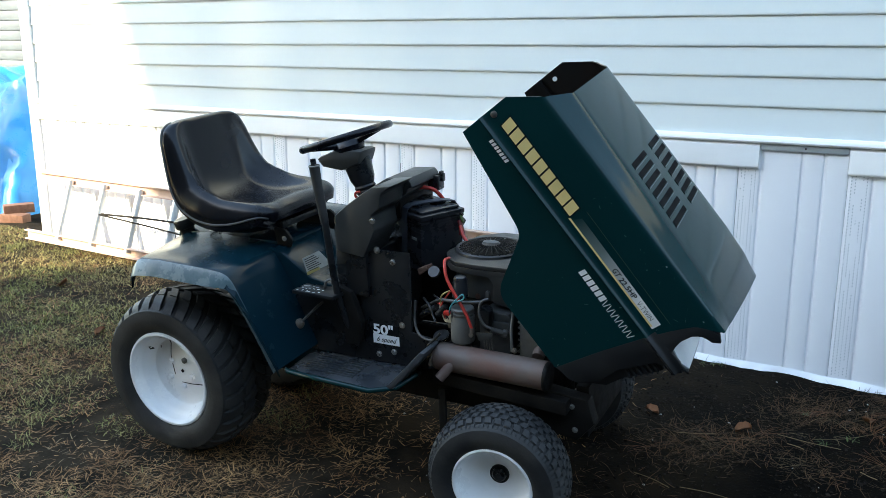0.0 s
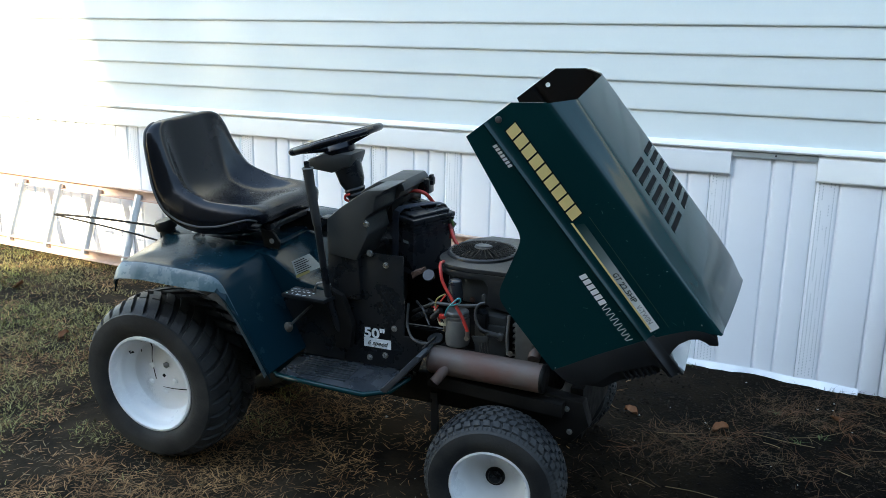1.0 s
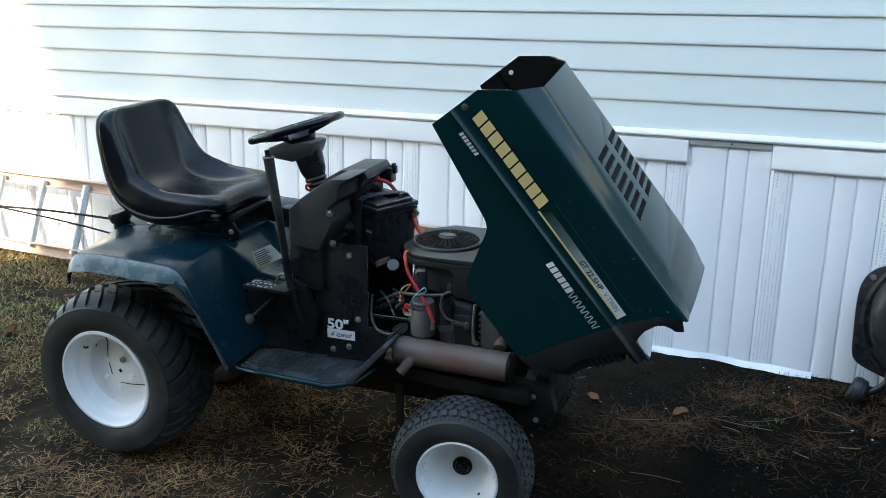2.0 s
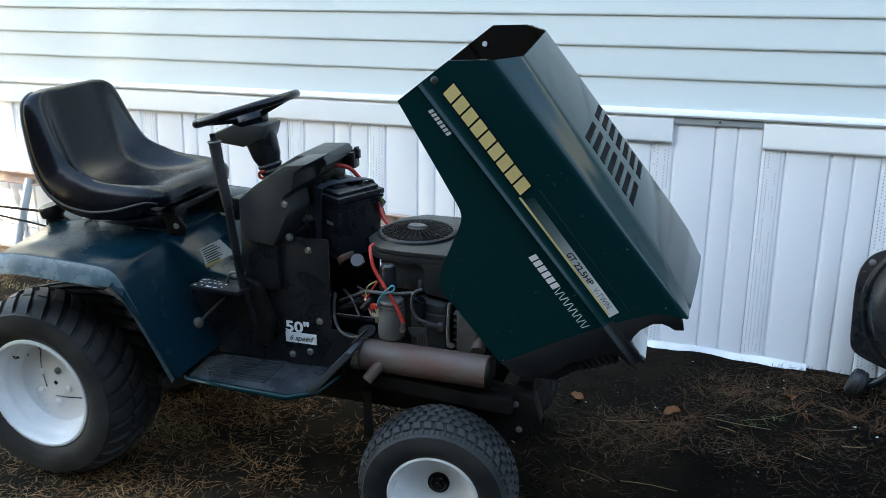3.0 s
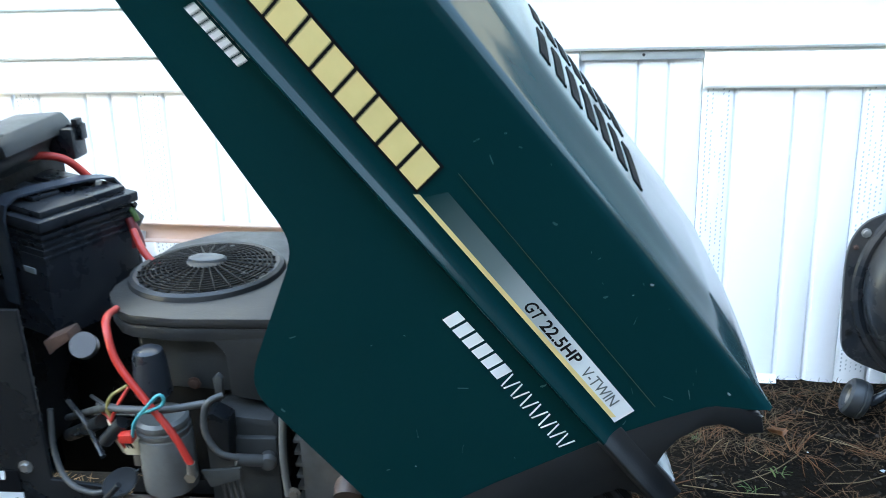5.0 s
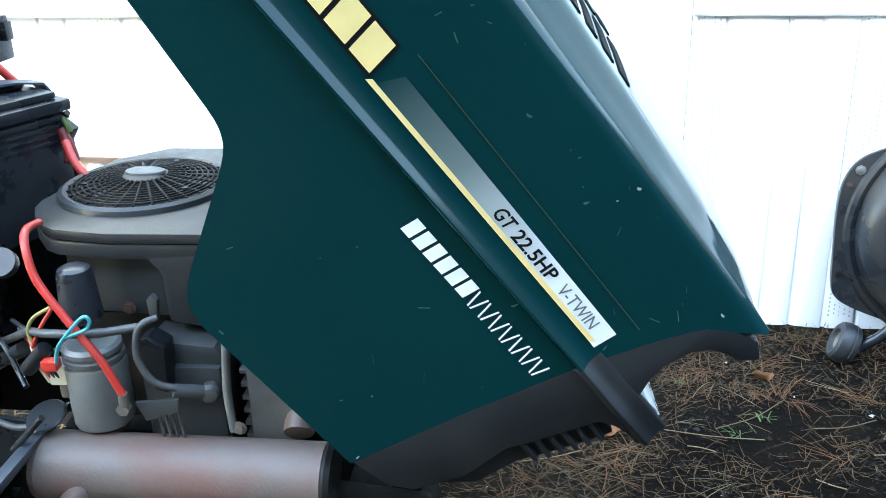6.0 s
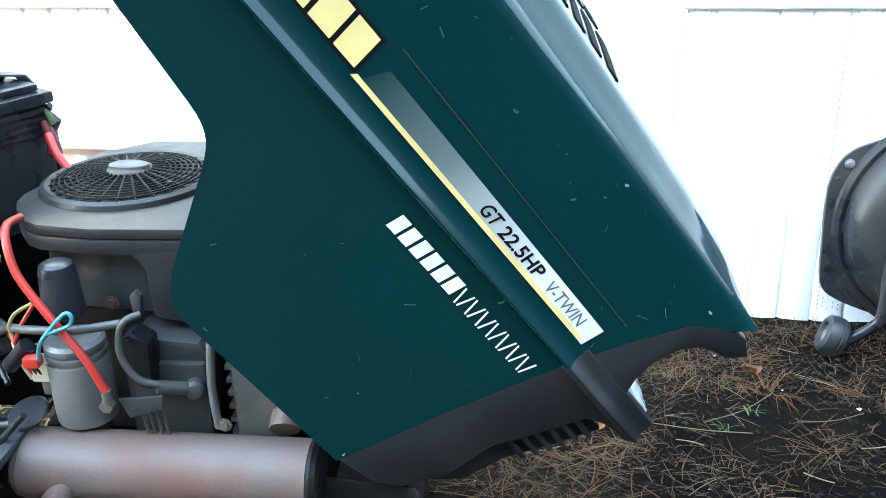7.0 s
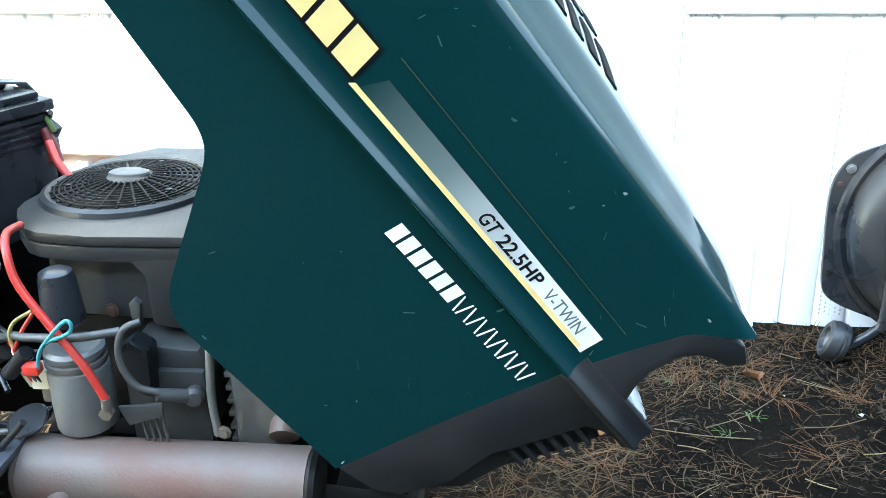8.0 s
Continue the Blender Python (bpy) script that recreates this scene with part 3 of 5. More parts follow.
def rear_wheel(at, near):
    wheel = part("rear_wheel", lathe([(0, -0.06), (0.045, -0.06), (0.045, -0.004), (0, -0.004)], None, 20), DARK, tractor, "large turf wheel with white steel rim", at)
    part("tyre", lathe(tyre_profile(0.272, 0.160, 0.130, 0.022), None, 72), RUBBER, wheel, "black rubber turf tyre")
    pr = radius_at(0.272, 0.130, 0.022)
    lugs = []
    for i in range(32):
        a = 2 * math.pi * i / 32
        lugs.append(tread_lug(pr, a, a + 0.11, 0.125, 0.058, 0.011, 0.040))
        lugs.append(tread_lug(pr, a + 0.13, a + 0.26, 0.052, 0.003, 0.011, 0.036, 4))
        lugs.append(tread_lug(pr, a + 0.10, a + 0.21, -0.125, -0.058, 0.011, 0.040))
        lugs.append(tread_lug(pr, a + 0.23, a + 0.36, -0.052, -0.003, 0.011, 0.036, 4))
    part("tread", join_lugs(lugs), RUBBER, wheel)
    part("rim", lathe([(0.164, 0.104), (0.168, 0.110), (0.165, 0.116), (0.158, 0.117), (0.152, 0.112), (0.149, 0.102), (0.147, 0.084), (0.143, 0.078), (0.136, 0.074), (0.132, 0.066), (0.129, 0.054), (0.120, 0.041), (0.104, 0.036), (0.090, 0.040), (0.055, 0.048), (0.030, 0.048), (0, 0.048)], None, 72), RIM, wheel, "white painted steel rim with rust marks")
    for k in range(5):
        a = 2 * math.pi * k / 5 + 0.5
        part("bolt", lathe([(0.011, 0), (0.011, 0.006), (0.006, 0.010), (0, 0.010)], Matrix.Translation((0.052 * math.cos(a), 0.052 * math.sin(a), 0.0475)), 6), RIM if k else ALLOY, wheel)
    dish = [(0.0, 0.0492), (0.055, 0.0492), (0.090, 0.0412), (0.104, 0.0374), (0.120, 0.0426), (0.129, 0.0556), (0.132, 0.0676), (0.136, 0.0756), (0.143, 0.0796)]
    turn = Matrix.Rotation(radians(-35), 4, "Z")
    for x0, z0, x1, z1, w0, w1 in ((-0.040, 0.122, -0.038, 0.060, 0.0065, 0.0030), (-0.038, 0.060, -0.026, -0.012, 0.0030, 0.0042), (0.000, -0.036, 0.098, -0.036, 0.0020, 0.0045), (-0.108, 0.070, -0.104, 0.086, 0.0055, 0.0040), (-0.086, 0.072, -0.083, 0.082, 0.0030, 0.0035), (-0.052, 0.122, -0.036, 0.128, 0.0080, 0.0100), (0.040, 0.104, 0.084, 0.070, 0.0018, 0.0022)):
        d = Vector((x1 - x0, z1 - z0, 0)).normalized()
        side = Vector((-d.y, d.x, 0))
        rows = []
        for k in (-0.5, 0.5):
            row = []
            for q in range(15):
                c = Vector((x0 + (x1 - x0) * q / 14, z0 + (z1 - z0) * q / 14, 0)) + side * k * (w0 + (w1 - w0) * q / 14)
                row.append(turn @ Vector((c.x, c.y, lerp_table(dish, c.length))))
            rows.append(row)
        part("rust_streak", sheet(rows), DARK, wheel)
    part("hub_hole", lathe([(0, 0.0495), (0.0075, 0.0495), (0.0075, 0.047)], Matrix.Rotation(radians(-35), 4, "Z") @ Matrix.Translation((0.008, 0.006, 0)), 4), INK_AND_HOLES, wheel)
    part("valve_stem", tube([(0.108, -0.05, 0.045), (0.114, -0.052, 0.070)], 0.005, 8, False), BLACK, wheel)
    return wheel


FACE = Matrix.Rotation(radians(90), 4, "X")
rear_wheel(Matrix.Translation((0, -0.270, 0.280)) @ FACE @ Matrix.Rotation(radians(35), 4, "Z"), True)
rear_wheel(Matrix.Translation((0, 0.270, 0.280)) @ Matrix.Rotation(radians(-90), 4, "X"), False)


def front_wheel(at):
    wheel = part("front_wheel", lathe([(0, -0.05), (0.028, -0.05), (0.028, 0.0), (0, 0.0)], None, 18), DARK, tractor, "small turf wheel with white steel rim", at)
    part("tyre", lathe(tyre_profile(0.196, 0.108, 0.082, 0.016), None, 64), RUBBER, wheel, "black rubber turf tyre")
    pr = radius_at(0.196, 0.082, 0.016)
    lugs = []
    n = 44
    for i in range(n):
        a = 2 * math.pi * i / n
        for row in range(6):
            h, z = -0.050 + 0.020 * row, a + (math.pi / n) * (row % 2)
            bend = 0.022 if row % 2 else -0.022
            lugs.append(tread_lug(pr, z - bend / 2, z + bend / 2, h + 0.0088, h - 0.0088, 0.0062, 0.0215, 3))
        for s in (1, -1):
            lugs.append(tread_lug(pr, a, a, s * 0.079, s * 0.062, 0.0040, 0.011, 4))
            lugs.append(tread_lug(pr, a + math.pi / n, a + math.pi / n, s * 0.078, s * 0.064, 0.0040, 0.011, 4))
    part("tread", join_lugs(lugs), DUSTY_RUBBER, wheel)
    part("rim", lathe([(0.112, 0.066), (0.116, 0.071), (0.111, 0.075), (0.105, 0.071), (0.101, 0.060), (0.097, 0.036), (0.088, 0.014), (0.070, 0.000), (0.045, -0.006), (0.024, -0.006), (0.024, -0.03)], None, 56), RIM, wheel, "white painted steel rim")
    part("hub_cap", lathe([(0.0205, -0.02), (0.0205, 0.004), (0.017, 0.008), (0.008, 0.008), (0, 0.002)], None, 20), BLACK, wheel, "black hub cap")
    part("valve_stem", tube([(0.05, -0.07, -0.004), (0.053, -0.075, 0.018)], 0.005, 8, False), BLACK, wheel)
    return wheel


front_wheel(Matrix.Translation((1.180, -0.345, 0.194)) @ Matrix.Rotation(radians(6), 4, "Z") @ FACE)
front_wheel(Matrix.Translation((1.165, 0.345, 0.194)) @ Matrix.Rotation(radians(6), 4, "Z") @ Matrix.Rotation(radians(-90), 4, "X"))

# frame and axles
for s in (-1, 1):
    part("frame_rail", box(-0.05, 1.37, s * 0.155 - 0.012, s * 0.155 + 0.012, 0.285, 0.385, 0.004), DARK, tractor)
    part("spindle", merge(tube([(1.17, s * 0.27, 0.16), (1.17, s * 0.27, 0.32)], 0.020, 12, False), tube([(1.17, s * 0.27, 0.194), (1.17, s * 0.34, 0.194)], 0.012, 10, False)), DARK, tractor)
part("front_axle", prism([(-0.28, 0.27), (-0.10, 0.33), (0.10, 0.33), (0.28, 0.27), (0.28, 0.22), (0.08, 0.27), (-0.08, 0.27), (-0.28, 0.22)], 1.145, 1.195, "x", 0.005), DARK, tractor)
part("rear_axle", tube([(0, -0.25, 0.28), (0, 0.25, 0.28)], 0.045, 14, False), DARK, tractor)
part("transaxle", box(-0.12, 0.16, -0.14, 0.14, 0.17, 0.42, 0.03), DARK, tractor)
for x, z in ((1.245, 0.385), (1.345, 0.375), (1.355, 0.305)):
    bolt((x, -0.2155, z), (0, -1, 0), 0.006, tractor, ALLOY)
part("front_plate", box(1.34, 1.38, -0.17, 0.17, 0.26, 0.42, 0.008), DARK, tractor)
part("hinge_bracket", prism([(1.20, 0.30), (1.36, 0.27), (1.41, 0.33), (1.39, 0.40), (1.22, 0.42)], -0.215, -0.17, "y", 0.006), DARK, tractor)
part("hinge_bracket", prism([(1.20, 0.30), (1.36, 0.27), (1.41, 0.33), (1.39, 0.40), (1.22, 0.42)], 0.17, 0.215, "y", 0.006), DARK, tractor)
part("hanger", box(0.918, 0.942, -0.20, -0.19, 0.20, 0.34, 0.002), BLACK, tractor)

# fender deck
def fender(s):
    prof = [(-0.050, 0.655), (-0.045, 0.685), (-0.025, 0.705), (0.06, 0.712), (0.20, 0.708), (0.300, 0.702), (0.332, 0.690), (0.356, 0.655), (0.396, 0.580), (0.440, 0.495), (0.482, 0.410)]
    rows = []
    for dy, dz, back in ((-0.428, -0.044, 0.0), (-0.406, -0.003, 0.0), (-0.396, 0.0, 0.0), (-0.30, 0.004, -0.02), (-0.20, 0.006, -0.05), (-0.12, 0.008, -0.07)):
        row = []
        for i, (x, z) in enumerate(prof):
            k = max(0, (i - 5) / 5)
            row.append((x + back * (1 - min(1, max(0, i - 1) / 4)) + (dz * -0.6 * k), dy * -s, z + dz * (1 - 0.85 * min(1, k * 1.5))))
        rows.append(row)
    bm = sheet([[(x, dyv, z) for x, dyv, z in row] for row in rows])
    return bm


def fender_lip(s):
    run = [(-0.052, 0.664), (-0.045, 0.685), (-0.025, 0.704), (0.02, 0.709), (0.06, 0.711), (0.13, 0.709), (0.20, 0.707), (0.26, 0.704), (0.300, 0.701), (0.318, 0.697), (0.333, 0.689), (0.345, 0.675), (0.358, 0.652), (0.396, 0.580), (0.440, 0.495), (0.480, 0.412)]
    drops = [0.030, 0.036, 0.046, 0.046, 0.046, 0.046, 0.046, 0.045, 0.042, 0.038, 0.032, 0.025, 0.020, 0.014, 0.012, 0.010]
    rows = [[], [], []]
    for (x, z), d in zip(run, drops):
        slope = min(1, max(0, (x - 0.31) / 0.05))
        rows[0].append((x + 0.002 * slope, s * 0.4080, z - 0.001))
        rows[1].append((x - 0.1 * d * slope, s * (0.4095 + d * 0.25), z - d * 0.35))
        rows[2].append((x - 0.3 * d * slope, s * (0.4110 + d * 0.54), z - d))
    return sheet(rows)


for s in (-1, 1):
    lip = part("fender_lip", fender_lip(s), SCUFF_SHEEN, tractor, "scuffed edge of the fender, paled for sky sheen")
    thick(lip, 0.005, 0)
    ob = part("fender", fender(s), GREEN_WORN, tractor, "dark green steel fender with a worn edge")
    thick(ob, 0.004, 0)
part("seat_deck", box(-0.12, 0.33, -0.13, 0.13, 0.60, 0.722, 0.014), GREEN_WORN, tractor)
part("tunnel", prism([(0.30, 0.30), (0.30, 0.715), (0.36, 0.70), (0.46, 0.63), (0.64, 0.60), (0.64, 0.30)], -0.178, 0.178, "y", 0.010), GREEN_WORN, tractor)
part("lower_side_panel", prism([(0.36, 0.39), (0.36, 0.52), (0.44, 0.60), (0.62, 0.60), (0.62, 0.39)], -0.186, -0.179, "y", 0.002), BLACK, tractor)
cap = part("fuel_cap", lathe([(0.0, 0.0), (0.026, 0.0), (0.026, 0.022), (0.034, 0.024), (0.036, 0.030), (0.036, 0.050), (0.032, 0.056), (0, 0.056)], pose(-0.085, -0.115, 0.705, 8, -12, 0), 22), BLACK, tractor, "black fuel cap")

# seat
SPINE = [(-0.053, 1.103), (-0.0510, 1.094), (-0.0475, 1.076), (-0.040, 1.04), (-0.022, 0.97), (0.000, 0.905), (0.032, 0.862), (0.085, 0.838), (0.15, 0.828), (0.22, 0.834), (0.28, 0.846), (0.314, 0.849), (0.342, 0.838), (0.359, 0.812)]
HALF_W = [0.112, 0.152, 0.181, 0.196, 0.206, 0.216, 0.226, 0.233, 0.235, 0.232, 0.222, 0.208, 0.190, 0.168]
LIFT = [0.003, 0.006, 0.011, 0.019, 0.032, 0.046, 0.054, 0.054, 0.046, 0.034, 0.016, 0.006, 0.002, 0.0]
SEAT_Y = -0.012
rim_line = []


def seat_surface():
    line = smooth_line([(x, 0, z) for x, z in SPINE], 4)
    us = [-1.0, -0.996, -0.975, -0.93, -0.88, -0.82, -0.76, -0.70, -0.64, -0.58, -0.50, -0.40, -0.28, -0.14, 0.0]
    us = us + [-u for u in us[-2::-1]]
    rows, n = [], len(line)
    for i, p in enumerate(line):
        k = i / (n - 1) * (len(HALF_W) - 1)
        a = min(int(k), len(HALF_W) - 2)
        w = HALF_W[a] + (HALF_W[a + 1] - HALF_W[a]) * (k - a)
        l = LIFT[a] + (LIFT[a + 1] - LIFT[a]) * (k - a)
        d = (line[min(i + 1, n - 1)] - line[max(i - 1, 0)]).normalized()
        nrm = Vector((-d.z, 0, d.x))
        if nrm.x + nrm.z < 0:
            nrm = -nrm
        ends = min(1, i / 6, (n - 1 - i) / 4)
        full = math.sqrt(max(0.0, 1 - (1 - ends) ** 2))
        seam = -0.020 - l * 0.25
        front, back = [], []
        for u in us:
            t = min(1, max(0, (abs(u) - 0.46) / 0.42))
            h = l * t * t * (3 - 2 * t) + 0.004 * (1 - min(1, abs(u) / 0.5) ** 2) - 0.0022 * max(0, 1 - abs(abs(u) - 0.64) / 0.05) * min(1, l / 0.03)
            e = max(0, (abs(u) - 0.76) / 0.24)
            h = seam + (h - seam) * math.sqrt(max(0, 1 - e ** 2.4))
            front.append(p + nrm * (seam + (h - seam) * full) + Vector((0, SEAT_Y + u * w, 0)))
        for u in (0.96, 0.7, 0.35, 0.0, -0.35, -0.7, -0.96):
            h = seam - lerp_table([(0, 0.026), (0.45, 0.034), (0.62, 0.050), (0.80, 0.056), (1, 0.040)], i / (n - 1)) * (1.0 if abs(u) < 0.9 else 0.6) * full
            back.append(p + nrm * h + Vector((0, SEAT_Y + u * w, 0)))
        rows.append(front + back)
        rim_line.append(p + nrm * (seam - 0.006) + Vector((0, SEAT_Y - w * 0.992 - 0.001, 0)))
    bm = bmesh.new()
    vs = [[bm.verts.new(q) for q in r] for r in rows]
    m = len(rows[0])
    for r0, r1 in zip(vs, vs[1:]):
        for c in range(m):
            bm.faces.new((r0[c], r0[(c + 1) % m], r1[(c + 1) % m], r1[c]))
    bm.faces.new(vs[0])
    bm.faces.new(vs[-1][::-1])
    bmesh.ops.recalc_face_normals(bm, faces=bm.faces)
    for fc in bm.faces:
        fc.smooth = True
    return bm


seat = part("seat", seat_surface(), VINYL, tractor, "black vinyl bucket seat, shiny with wear")
part("piping", tube(rim_line[2:-2:2], 0.0034, 8), PIPING, seat)
part("seat_spring", tube([(0.04 + 0.018 * math.cos(t * 0.7), -0.12 + 0.018 * math.sin(t * 0.7), 0.722 + t * 0.0018) for t in range(36)], 0.004, 6, False), STEEL, tractor, "steel coil spring under the seat")
part("seat_pan", box(0.03, 0.33, -0.12, 0.12, 0.762, 0.785, 0.006), BLACK, tractor)
part("seat_bracket", prism([(0.31, 0.712), (0.365, 0.708), (0.370, 0.735), (0.345, 0.765), (0.30, 0.770)], -0.135, -0.125, "y", 0.002), DARK, tractor, "rusty seat pivot bracket")
part("seat_bracket", prism([(0.22, 0.715), (0.40, 0.705), (0.41, 0.74), (0.36, 0.775), (0.22, 0.775)], 0.10, 0.11, "y", 0.002), DARK, tractor)
bolt((0.342, -0.136, 0.735), (0, -1, 0), 0.006, tractor)
part("pivot_block", box(0.40, 0.45, 0.06, 0.12, 0.70, 0.77, 0.01), BLACK, tractor)

# footboard
board = part("footboard", prism([(0.455, -0.18), (0.470, -0.335), (0.775, -0.352), (0.835, -0.315), (0.86, -0.20), (0.86, -0.17), (0.46, -0.17)], 0.372, 0.384, "z", 0.003), FOOT, tractor, "black ribbed footboard with a green edge")
for k in range(9):
    y = -0.195 - 0.0145 * k
    part("rib", box(0.500, 0.690, y - 0.0035, y + 0.0035, 0.3845, 0.3885, 0.0012), FOOT, board)
part("footboard_edge", tube([(0.458, -0.330, 0.378), (0.472, -0.342, 0.378), (0.62, -0.352, 0.378), (0.775, -0.360, 0.378), (0.842, -0.318, 0.382), (0.875, -0.25, 0.40)], 0.008, 8, False), GREEN, tractor, "rounded green footboard edge")
part("toe_plate", prism([(0.805, 0.380), (0.84, 0.384), (0.945, 0.50), (0.950, 0.515), (0.935, 0.515), (0.83, 0.40)], -0.335, -0.17, "y", 0.003), FOOT, tractor)
part("toe_flange", lathe([(0, 0), (0.022, 0), (0.024, 0.003), (0.022, 0.005), (0, 0.005)], axis_to((0.948, -0.222, 0.526), (-0.1, -0.35, 0.9)), 24), BLACK, tractor)
part("toe_rod", tube([(0.925, -0.262, 0.508), (0.968, -0.262, 0.553)], 0.004, 8, False), BLACK, tractor)
part("footboard", prism([(0.455, 0.18), (0.470, 0.335), (0.775, 0.352), (0.835, 0.315), (0.86, 0.20), (0.86, 0.17), (0.46, 0.17)], 0.372, 0.384, "z", 0.003), BLACK, tractor)

# side plate with its decal
side = part("side_panel", prism([(0.575, 0.385), (0.575, 0.62), (0.66, 0.735), (0.735, 0.752), (0.828, 0.752), (0.826, 0.500), (0.905, 0.490), (0.87, 0.390)], -0.182, -0.174, "y", 0.0025), BLACK, tractor, "black steel side plate")
for x, z in ((0.772, 0.719), (0.707, 0.412), (0.761, 0.427), (0.794, 0.520), (0.612, 0.466)):
    bolt((x, -0.182, z), (0, -1, 0), 0.0068, side)
part("hole", lathe([(0, 0), (0.007, 0), (0.007, 0.001), (0, 0.001)], axis_to((0.80, -0.1825, 0.424), (0, -1, 0)), 12), INK_AND_HOLES, side)
decal = part("decal", box(0.690, 0.782, -0.1845, -0.1830, 0.449, 0.4795, 0), WHITE, side, "white decal with black lettering")
part("decal_band", box(0.690, 0.782, -0.1845, -0.1830, 0.4796, 0.514, 0), INK_AND_HOLES, side)
words('50"', 0.044, pose(0.691, -0.1856, 0.4815, 90, 0, 0), WHITE, side, bold=0.0014, squeeze=1.22)
words("6 speed", 0.023, pose(0.701, -0.1856, 0.4565, 90, 0, 0), INK_AND_HOLES, side, squeeze=0.95, shear=0.4)
part("inner_panel", prism([(0.575, 0.385), (0.575, 0.62), (0.66, 0.735), (0.828, 0.752), (0.826, 0.500), (0.87, 0.390)], 0.174, 0.182, "y", 0.0025), BLACK, tractor)
part("firewall", box(0.66, 0.672, -0.174, 0.174, 0.39, 0.74, 0.002), BLACK, tractor)

# shift console, label and small lever
part("shift_plate", prism([(0.445, -0.255), (0.60, -0.262), (0.62, -0.18), (0.45, -0.18)], 0.600, 0.612, "z", 0.003), BLACK, tractor, "black shift plate with worn white marks")
rnd_mark = random.Random(3)
for k in range(16):
    x, y = 0.462 + 0.015 * (k % 6) + rnd_mark.uniform(-0.004, 0.004), -0.245 + 0.021 * (k // 6) + rnd_mark.uniform(-0.004, 0.004)
    a, b = rnd_mark.uniform(0.002, 0.006), rnd_mark.uniform(0.001, 0.0028)
    part("mark", box(-a, a, -b, b, 0, 0.0004, 0, pose(x, y, 0.6122, 0, 0, rnd_mark.choice((0, 90, 30, -20)))), WHITE, tractor)
part("shift_lever", tube([(0.53, -0.20, 0.61), (0.555, -0.215, 0.645), (0.60, -0.22, 0.65)], 0.004, 8), ALLOY, tractor)
label = part("warning_label", prism([(0.447, 0.695), (0.512, 0.728), (0.556, 0.692), (0.462, 0.645)], -0.1895, -0.1885, "y", 0), SILVER, tractor, "worn grey and yellow warning label with unreadable lines")
for k in range(7):
    x, z = 0.4535 + 0.0022 * k, 0.692 - 0.0060 * k
    part("line", prism([(x, z), (x + 0.040 + 0.006 * (k % 3), z + 0.0205 + 0.003 * (k % 3)), (x + 0.041 + 0.006 * (k % 3), z + 0.0183 + 0.003 * (k % 3)), (x + 0.001, z - 0.0022)], -0.1902, -0.1897, "y", 0), INK_AND_HOLES, tractor)
part("label_band", prism([(0.460, 0.651), (0.510, 0.675), (0.512, 0.668), (0.463, 0.642)], -0.1903, -0.1897, "y", 0), FADED_YELLOW, tractor)
part("small_lever", tube([(0.515, -0.19, 0.560), (0.50, -0.21, 0.545), (0.455, -0.225, 0.500)], 0.0042, 8), GREYCABLE, tractor)
part("lever_knob", lathe([(0, -0.018), (0.010, -0.015), (0.016, -0.004), (0.016, 0.006), (0.010, 0.016), (0, 0.018)], pose(0.443, -0.228, 0.488, 0, 35, 0), 16), KNOB, tractor, "grimy pale ball knob")

# lift lever
part("lift_lever", tube([(0.549, -0.23, 1.010), (0.572, -0.23, 0.836), (0.596, -0.225, 0.607), (0.622, -0.20, 0.480)], 0.0110, 12), BLACK, tractor, "long black lift lever")
part("lever_grip", tube([(0.549, -0.23, 1.006), (0.556, -0.23, 0.945), (0.567, -0.23, 0.868), (0.572, -0.23, 0.835)], 0.0145, 14, radii=(0.0160, 0.0125)), RUBBER, tractor, "black rubber grip")
part("grip_ring", lathe([(0.019, 0), (0.021, 0.003), (0.019, 0.006)], axis_to((0.549, -0.23, 1.003), (-0.1, 0, 1)) @ Matrix.Scale(0.86, 4), 16), ALLOY, tractor)
part("lever_button", tube([(0.548, -0.23, 1.008), (0.546, -0.23, 1.026)], 0.0085, 12, False), BLACK, tractor)

# steering
WHEEL_UP = Vector((-0.292, 0, 0.956))
WHEEL_C = Vector((0.515, 0.0, 1.051))
wheel_pose = axis_to(WHEEL_C, WHEEL_UP)
ring = [(0.143 * math.cos(2 * math.pi * i / 48), 0.143 * math.sin(2 * math.pi * i / 48), 0) for i in range(48)]
sw = part("steering_wheel", tube(ring, 0.0120, 12, False, closed=True), VINYL, tractor, "black plastic steering wheel", wheel_pose)
for a in (90, 210, 330):
    c, s = math.cos(radians(a)), math.sin(radians(a))
    part("spoke", tube([(0.03 * c, 0.03 * s, -0.022), (0.08 * c, 0.08 * s, -0.012), (0.137 * c, 0.137 * s, 0)], 0.011, 8), VINYL, sw)
part("hub", lathe([(0.0, 0.0), (0.030, -0.002), (0.045, -0.014), (0.052, -0.030), (0.046, -0.050), (0, -0.05)], None, 28), VINYL, sw)
part("column_shroud", prism([(0.425, 0.985), (0.45, 0.958), (0.52, 0.950), (0.585, 0.975), (0.60, 1.02), (0.49, 1.012)], -0.050, 0.050, "y", 0.014), COVER, tractor, "grey plastic steering column shroud")
part("column_boot", lathe([(0.030, 0.00), (0.032, 0.012), (0.029, 0.018), (0.033, 0.026), (0.030, 0.032), (0.035, 0.042), (0.032, 0.048), (0.040, 0.07), (0.045, 0.12), (0.046, 0.14)], axis_to((0.588, 0, 0.855), WHEEL_UP), 26), BLACK, tractor, "ribbed black steering column boot")
